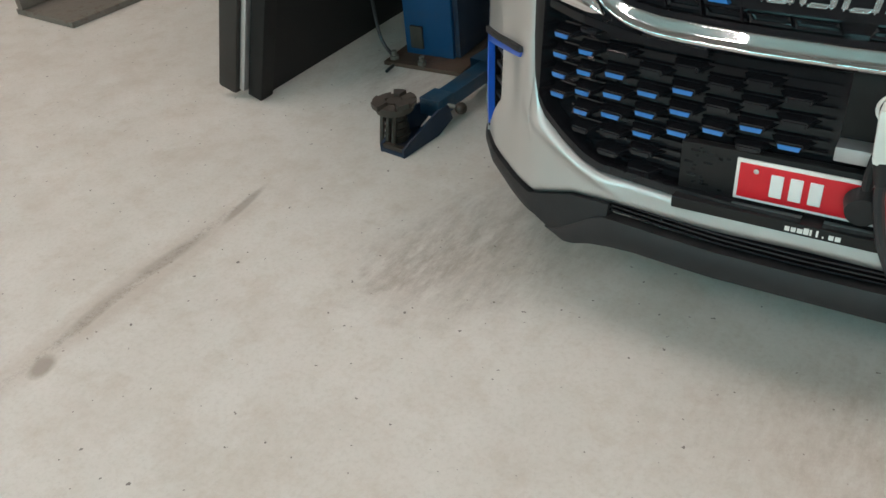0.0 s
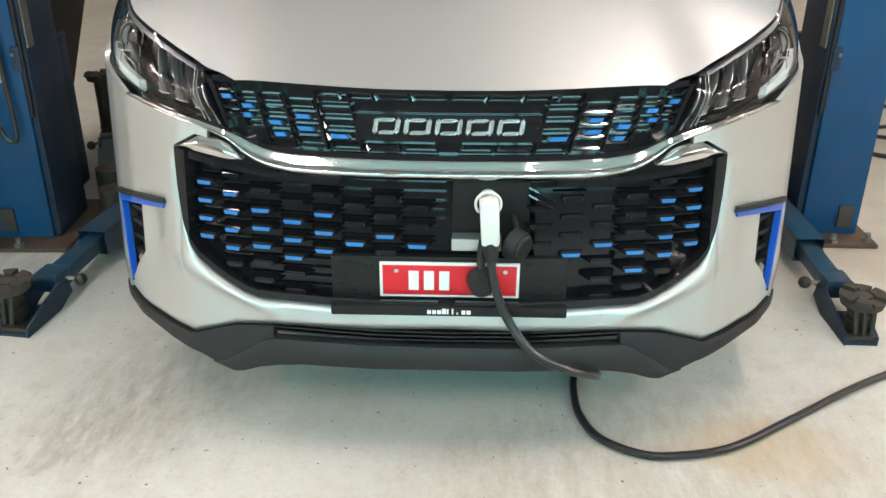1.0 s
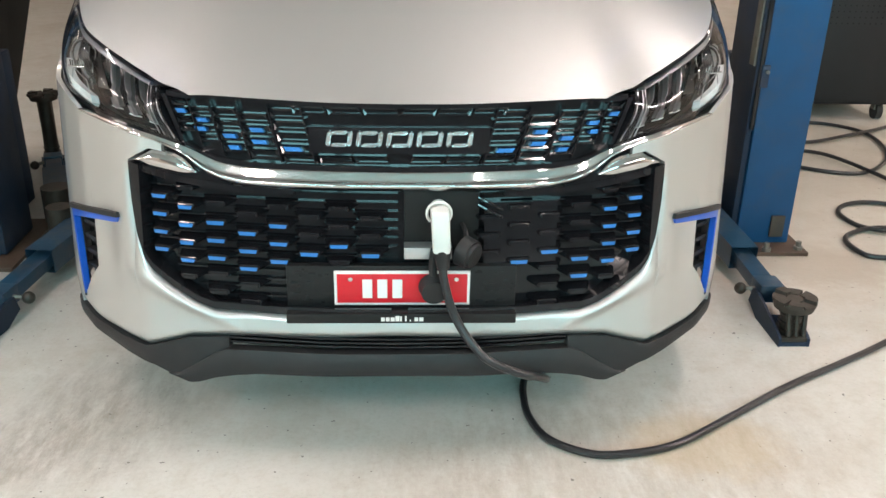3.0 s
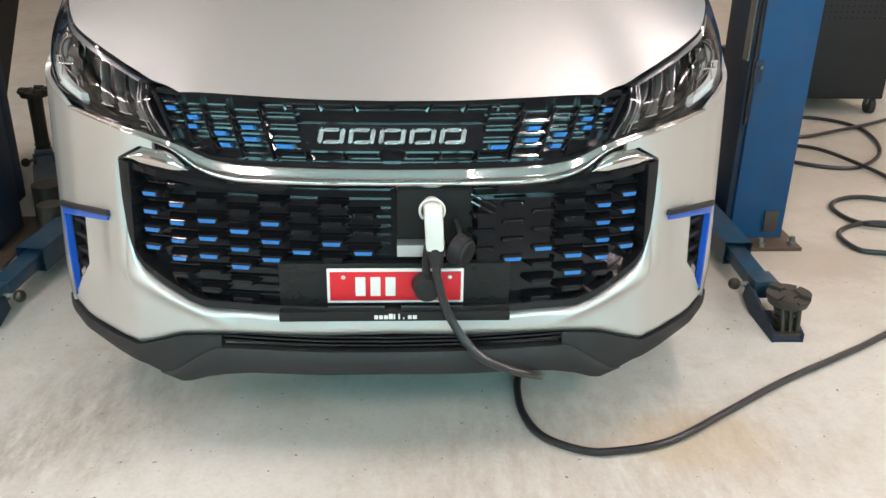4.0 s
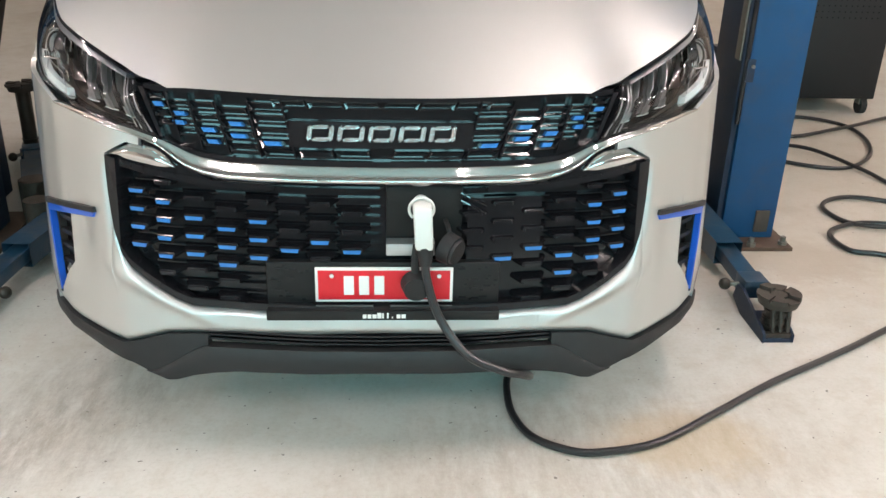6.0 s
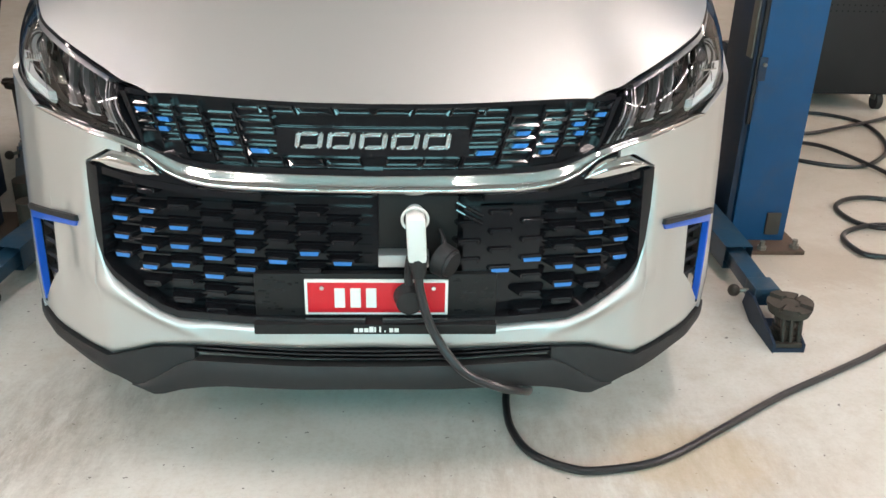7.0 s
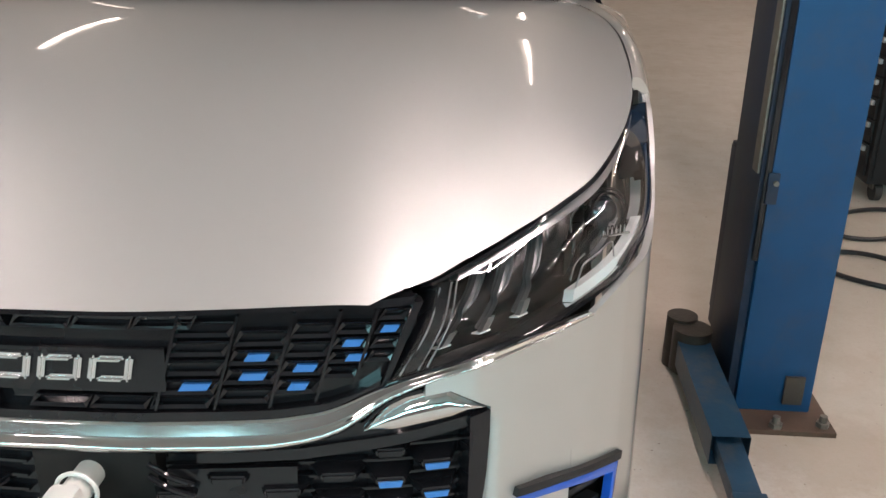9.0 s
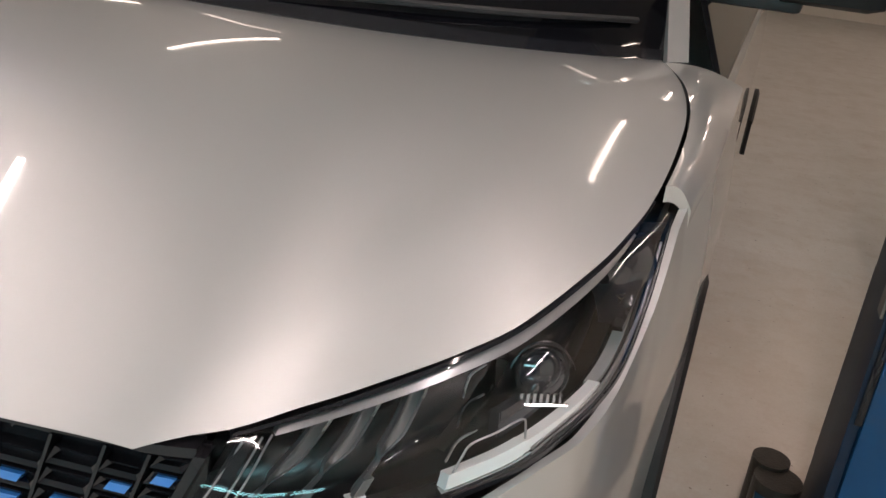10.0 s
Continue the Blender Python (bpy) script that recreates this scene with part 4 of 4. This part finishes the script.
# ---- the lift ----
def lift_post(side, x_out, y_front, turn):
    """A post of the two-post lift; built for the right-hand side and mirrored by side."""
    post = thing("lift_post", "worn blue steel post of a two-post car lift", "lift post", "lift posts")
    def bx(a, b, *rest):
        return box(min(a * side, b * side), max(a * side, b * side), *rest)
    part("column", bx(-.215, 0, 0, .30, .015, 2.9, .006), M_POST, post, "blue painted column", angle=30)
    part("channel", bx(-.240, -.217, .012, .285, .02, 2.9, .003), M_RAIL, post, "dark greasy guide channel")
    part("edge_strip", bx(-.248, -.241, .02, .07, .73, 2.9, .002), M_STEEL, post, "bare grey guide strip")
    part("base_plate", bx(-.30, .045, -.105, .40, 0, .016, .002), M_PLATEBASE, post, "rusty brown base plate")
    car = part("carriage", bx(-.216, -.10, .301, .42, .10, .72, .006), M_RAIL, post, "dark blue lift carriage")
    part("carriage_rib", bx(-.2195, -.2165, .31, .41, .16, .71, .001), M_RAIL, car)
    part("latch", bx(-.225, -.195, -.012, 0, .655, .74, .002), M_RAIL, post)
    part("latch_bolt", cyl((-.205 * side, -.012, .715), (-.205 * side, -.022, .715), .007, n=10), M_STEEL, post, "shiny bolt")
    part("slot", bx(-.232, -.217, -.004, .010, .49, 1.4, .001), M_BLACK, post, "dark slot")
    part("foot_block", bx(-.085, -.03, -.012, 0, .045, .135, .002), M_RUBBER, post, "brown worn block")
    for x, y in ((.015, -.07), (.02, .33), (-.12, -.085)):
        part("anchor_bolt", cyl((x * side, y, .016), (x * side, y, .05), .011, n=8), M_STEEL, post)
        part("anchor_nut", cyl((x * side, y, .016), (x * side, y, .03), .019, n=6), M_STEEL, post)
    post.matrix_basis = pose(x_out, y_front, 0, 0, 0, turn)
    return post


def lift_arm(post, side, root, tip, pad_at, top, mouth, cap):
    """A telescopic swing arm of the lift with its round pad, from its root beside the post to the foot."""
    r, t = Vector((*root, 0)), Vector((*tip, 0))
    d = (t - r).length
    ang = math.degrees(math.atan2(-(t - r).x, (t - r).y))
    place = pose(r.x, r.y, 0, 0, 0, ang)
    p = place.inverted() @ Vector((*pad_at, 0))
    cap = place.inverted() @ Vector((*cap, 0))

    def bxm(y0, y1, hw, z0, z1, bev=.004):
        return box(-hw, hw, y0, y1, z0, z1, bev)
    m = d * mouth
    # the outer tube, open at its mouth
    bm = box(-.049, .049, 0, m, .050, .135)
    mouth_face = max(bm.faces, key=lambda f: f.calc_center_median().y)
    bmesh.ops.inset_individual(bm, faces=[mouth_face], thickness=.007)
    for v in mouth_face.verts:
        v.co.y -= .05
    a = part("swing_arm", bm, M_ARM, post, "greasy blue telescopic swing arm with a round rubber pad", smooth=False)
    a.matrix_basis = post.matrix_basis.inverted() @ place
    bm = bxm(m - .049, d * .80, .034, .066, .114)
    for v in bm.verts:
        v.co.z -= max(0, v.co.y - m) * .05
    part("inner_tube", bm, M_ARM, a, "blue sliding inner arm")
    part("sleeve", bxm(d * .715, d * .80, .041, .050, .112, .004), M_ARM, a)
    bm = bmesh.new()
    y0, y1 = d * .74, d
    for sx in (-1, 1):
        prism(bm, [(y0, .030), (y0 + .02, .085), (y0 + .07, .088), (y1 - .03, .040), (y1, .028), (y1, .0), (y0 + .08, .0)], sx * .051, sx * .042, lambda q, z, o: Vector((o, q, z)))
    part("fork", bm, M_RAIL, a, "dark steel fork", smooth=False)
    part("fork_plate", bxm(y0 + .08, y1, .0415, .0, .014, .002), M_RAIL, a)
    part("fork_bridge", bxm(y1 - .022, y1 - .002, .0415, .015, .030, .003), M_GREASE, a)
    part("knob_rod", cyl((.080 * side, d * .737, .073), (.035 * side, d * .75, .080), .008, n=8), M_STEEL, a)
    bm = bmesh.new()
    bmesh.ops.create_uvsphere(bm, u_segments=14, v_segments=10, radius=.021)
    for v in bm.verts:
        v.co += Vector((.084 * side, d * .735, .072))
    part("knob", bm, M_GREASE, a, "black round knob")
    part("stem", cyl(p + Vector((0, 0, .014)), p + Vector((0, 0, top - .03)), .036, .030, 18), M_GREASE, a, "greasy threaded stem")
    for k in range(3):
        part("stem_ring", cyl(p + Vector((0, 0, .03 + .025 * k)), p + Vector((0, 0, .038 + .025 * k)), .044 - .003 * k, n=18), M_GREASE, a)
    for sx in (-1, 0, 1):
        part("strut", cyl(p + Vector((sx * .024, .055, .014)), p + Vector((sx * .028, .030, top - .03)), .008, n=8), M_GREASE, a)
    part("pad", cyl(p + Vector((0, 0, top - .034)), p + Vector((0, 0, top - .010)), .062, .069, 32), M_RUBBER, a, "brown segmented rubber pad")
    n = 8
    for k in range(n):
        bm = bmesh.new()
        a0, a1 = 2 * math.pi * (k + .09) / n, 2 * math.pi * (k + .91) / n
        ring = [(r2 * math.cos(q), r2 * math.sin(q)) for r2, qs in ((.030, (a1, (a0 + a1) / 2, a0)), (.072 + .004 * math.sin(k * 1.7), (a0, (a0 * 2 + a1) / 3, (a0 + 2 * a1) / 3, a1))) for q in qs]
        h = .013 + .005 * math.sin(k * 2.4)
        prism(bm, ring, top - .012, top - .012 + h, lambda q, w, o: p + Vector((q, w, o)))
        part("pad_segment", bm, M_RUBBER, a, smooth=False)
    part("pad_hub", cyl(p + Vector((0, 0, top - .012)), p + Vector((0, 0, top - .002)), .026, n=16), M_RUBBER, a)
    part("pivot", cyl((0, .02, .02), (0, .02, .165), .060, n=24), M_GREASE, a)
    part("pivot_cap", cyl((cap.x, cap.y, 0), (cap.x, cap.y, .175), .048, n=20), M_GREASE, a)
    return a


RIGHT_POST = lift_post(1, 1.575, 1.31, 0)
LEFT_POST = lift_post(-1, -1.735, 1.15, 2)
lift_arm(RIGHT_POST, 1, (1.266, 1.55), (1.258, .487), (1.268, .556), .142, .535, (1.245, 1.60))
lift_arm(LEFT_POST, -1, (-1.215, 1.45), (-1.338, .448), (-1.368, .530), .155, .50, (-1.25, 1.53))
lift_arm(LEFT_POST, -1, (-1.42, 1.52), (-1.76, 2.36), (-1.765, 2.37), .36, .45, (-1.32, 1.28))


# ---- the charging cable ----
def charging_cable():
    c = thing("charging_cable", "white charging plug on a long black cable", "charging cable")
    bm = box(-.022, .022, -.024, .024, 0, .108, .010)
    for v in bm.verts:
        k = v.co.z / .108
        v.co.x *= .92 + .12 * abs(k - .45)
        v.co.y += .016 * (1 - k) ** 2
        v.co = Vector((.098 - .006 * k + v.co.x, -.050 + .012 * k + v.co.y, .560 + v.co.z))
    part("plug", bm, M_WHITE, c, "white plug grip")
    part("plug_nose", cyl((.092, .05, .640), (.092, -.03, .640), .0205, n=24), M_WHITE, c)
    part("collar", tube([(.098, -.036, .566), (.100, -.040, .545), (.102, -.046, .520)], .02, 14, 8, lambda s: .024 - .010 * s), M_DULL, c, "black collar")
    part("hanging_cap", tube([(.082, -.022, .560), (.078, -.020, .52), (.080, -.026, .485)], .01, 10, 10), M_DULL, c)
    bm = cyl((.080, -.018, .462), (.082, -.050, .458), .036, .030, 24)
    part("cap", bm, M_DULL, c, "round black plug cap")
    pts = [(.101, -.044, .54), (.105, -.056, .49), (.135, -.075, .40), (.20, -.10, .315), (.285, -.098, .268), (.335, -.070, .240), (.372, .0, .19), (.398, .15, .10), (.405, .29, .03), (.390, .345, .012), (.362, .28, .012), (.350, .20, .012), (.352, .09, .012),
           (.389, -.009, .012), (.474, -.069, .012), (.56, -.079, .012), (.718, -.04, .012), (.911, .085, .012), (1.131, .235, .012), (1.365, .372, .012), (1.536, .476, .012), (1.80, .66, .012),
           (2.02, .90, .012), (2.08, 1.08, .012), (1.95, 1.155, .012), (1.845, 1.20, .012), (1.85, 1.37, .014), (2.02, 1.47, .016), (2.25, 1.46, .014), (2.42, 1.52, .012), (2.40, 1.68, .012), (2.2, 1.79, .014),
           (2.05, 1.77, .014), (1.96, 1.665, .012), (1.98, 1.50, .012), (2.10, 1.40, .028), (2.35, 1.42, .026), (2.50, 1.65, .014), (2.45, 2.0, .012), (2.40, 2.20, .022), (2.28, 2.52, .025), (2.10, 2.62, .014), (1.96, 2.50, .012),
           (2.08, 2.32, .012), (2.33, 2.23, .012), (2.57, 2.42, .016), (2.72, 2.75, .014), (2.73, 3.05, .014), (2.52, 3.22, .014), (2.25, 3.10, .012), (2.15, 2.88, .012), (2.31, 2.79, .014), (2.60, 2.90, .026), (2.80, 3.02, .022), (3.24, 3.30, .012), (3.9, 3.5, .012)]
    part("cable", tube(pts, .0105, 10, 520), M_CABLE, c, "long black cable looped on the floor")


charging_cable()


# ---- tool trolley, leaning board and other things ----
def tool_trolley():
    t = thing("tool_trolley", "dark grey tool trolley with drawers and a perforated side", "tool trolley")
    x0, x1, y0, y1 = 2.47, 3.06, 3.34, 4.15
    part("body", box(x0, x1, y0, y1, .10, .95, .01), M_CARBON, t, "dark grey steel body")
    side = part("perforated_panel", box(x0 + .02, x1 - .03, y0 - .012, y0 - .002, .12, .93, .003), M_CARBON, t, "perforated side panel")
    bm = bmesh.new()
    for i in range(13):
        for j in range(9):
            x, z = x0 + .07 + .035 * i, .60 + .035 * j
            add_cyl(bm, (x, y0 - .0125, z), (x, y0 - .0140, z), .005, n=6)
    tagged(part("holes", bm, M_BLACK, side, "rows of small round holes", smooth=False), kind="stuff")
    part("top", box(x0 - .02, x1 + .02, y0 - .02, y1 + .02, .95, .985, .01), M_DULL, t)
    zs = [.13, .30, .42, .53, .63, .73, .83]
    for a, b in zip(zs, zs[1:] + [.93]):
        d = part("drawer", box(x0 - .014, x0 - .001, y0 + .03, y1 - .03, a + .006, b - .004, .003), M_CARBON, t)
        part("drawer_handle", box(x0 - .03, x0 - .014, y0 + .05, y1 - .05, b - .040, b - .016, .003), M_ALU, d, "bright metal handle")
    for x, y in ((x0 + .08, y0 + .07), (x1 - .05, y0 + .05), (x0 + .08, y1 - .1), (x1 - .05, y1 - .1)):
        w = part("castor", cyl((x - .018, y, .052), (x + .018, y, .052), .052, n=20), M_TYRE, t)
        part("castor_fork", box(x - .026, x + .026, y - .02, y + .03, .06, .105, .004), M_STEEL, w)


def leaning_board():
    """A tall dark board with a channelled front edge, standing on the floor beside the lift."""
    b = thing("dark_panel", "tall dark panel with an aluminium edge strip standing on the floor", "panel")
    part("sheet", box(-.03, .03, .06, 1.82, 0, 1.03, .006), M_TRIM, b, "black sheet")
    part("rib", box(-.055, -.031, .10, 1.78, .02, .98, .006), M_BROWN, b)
    part("front_lip", box(-.02, .045, -.01, .058, .0, .62, .006), M_TRIM, b)
    part("edge_strip", box(-.045, -.022, -.03, .03, .02, .62, .004), M_ALU, b, "aluminium edge strip")
    part("foam_edge", box(-.135, -.05, -.045, .055, 0, .52, .012), M_BROWN, b, "brown black foam edge")
    part("top_rail", box(-.06, .04, .3, 1.81, 1.031, 1.055, .006), M_STEEL, b)
    b.matrix_basis = pose(-2.07, .60, .012, 0, 17, -1)


def far_ramp():
    r = thing("floor_ramp", "rusty brown steel ramp lying on the floor", "ramp")
    part("deck", box(0, .46, 0, 1.6, .0, .03, .006), M_STEEL, r)
    part("kerb", box(.02, .06, 0, 1.6, .031, .08, .004), M_STEEL, r)
    r.matrix_basis = pose(-3.87, .88, 0, 0, 0, -4)


def hose():
    h = thing("wall_cable", "thin black cable hanging beside the lift post", "cable")
    part("cable", tube([(-1.86, 1.20, 1.9), (-1.87, 1.18, 1.0), (-1.88, 1.15, .40), (-1.84, 1.12, .10), (-1.75, 1.08, .012), (-1.72, .98, .008)], .007, 8, 60), M_CABLE, h)
    g = thing("gas_strut", "thin bright rod with a hanging black hose on the lift post", "rod")
    part("rod", cyl((-1.58, 1.135, .62), (-1.595, 1.135, 1.5), .009, n=10), M_ALU, g, "bright rod")
    part("hose", tube([(-1.69, 1.138, 1.5), (-1.67, 1.125, .75), (-1.62, 1.12, .46), (-1.565, 1.12, .42), (-1.57, 1.128, .62), (-1.58, 1.132, .9)], .009, 8, 50), M_CABLE, g)


tool_trolley()
leaning_board()
far_ramp()
hose()
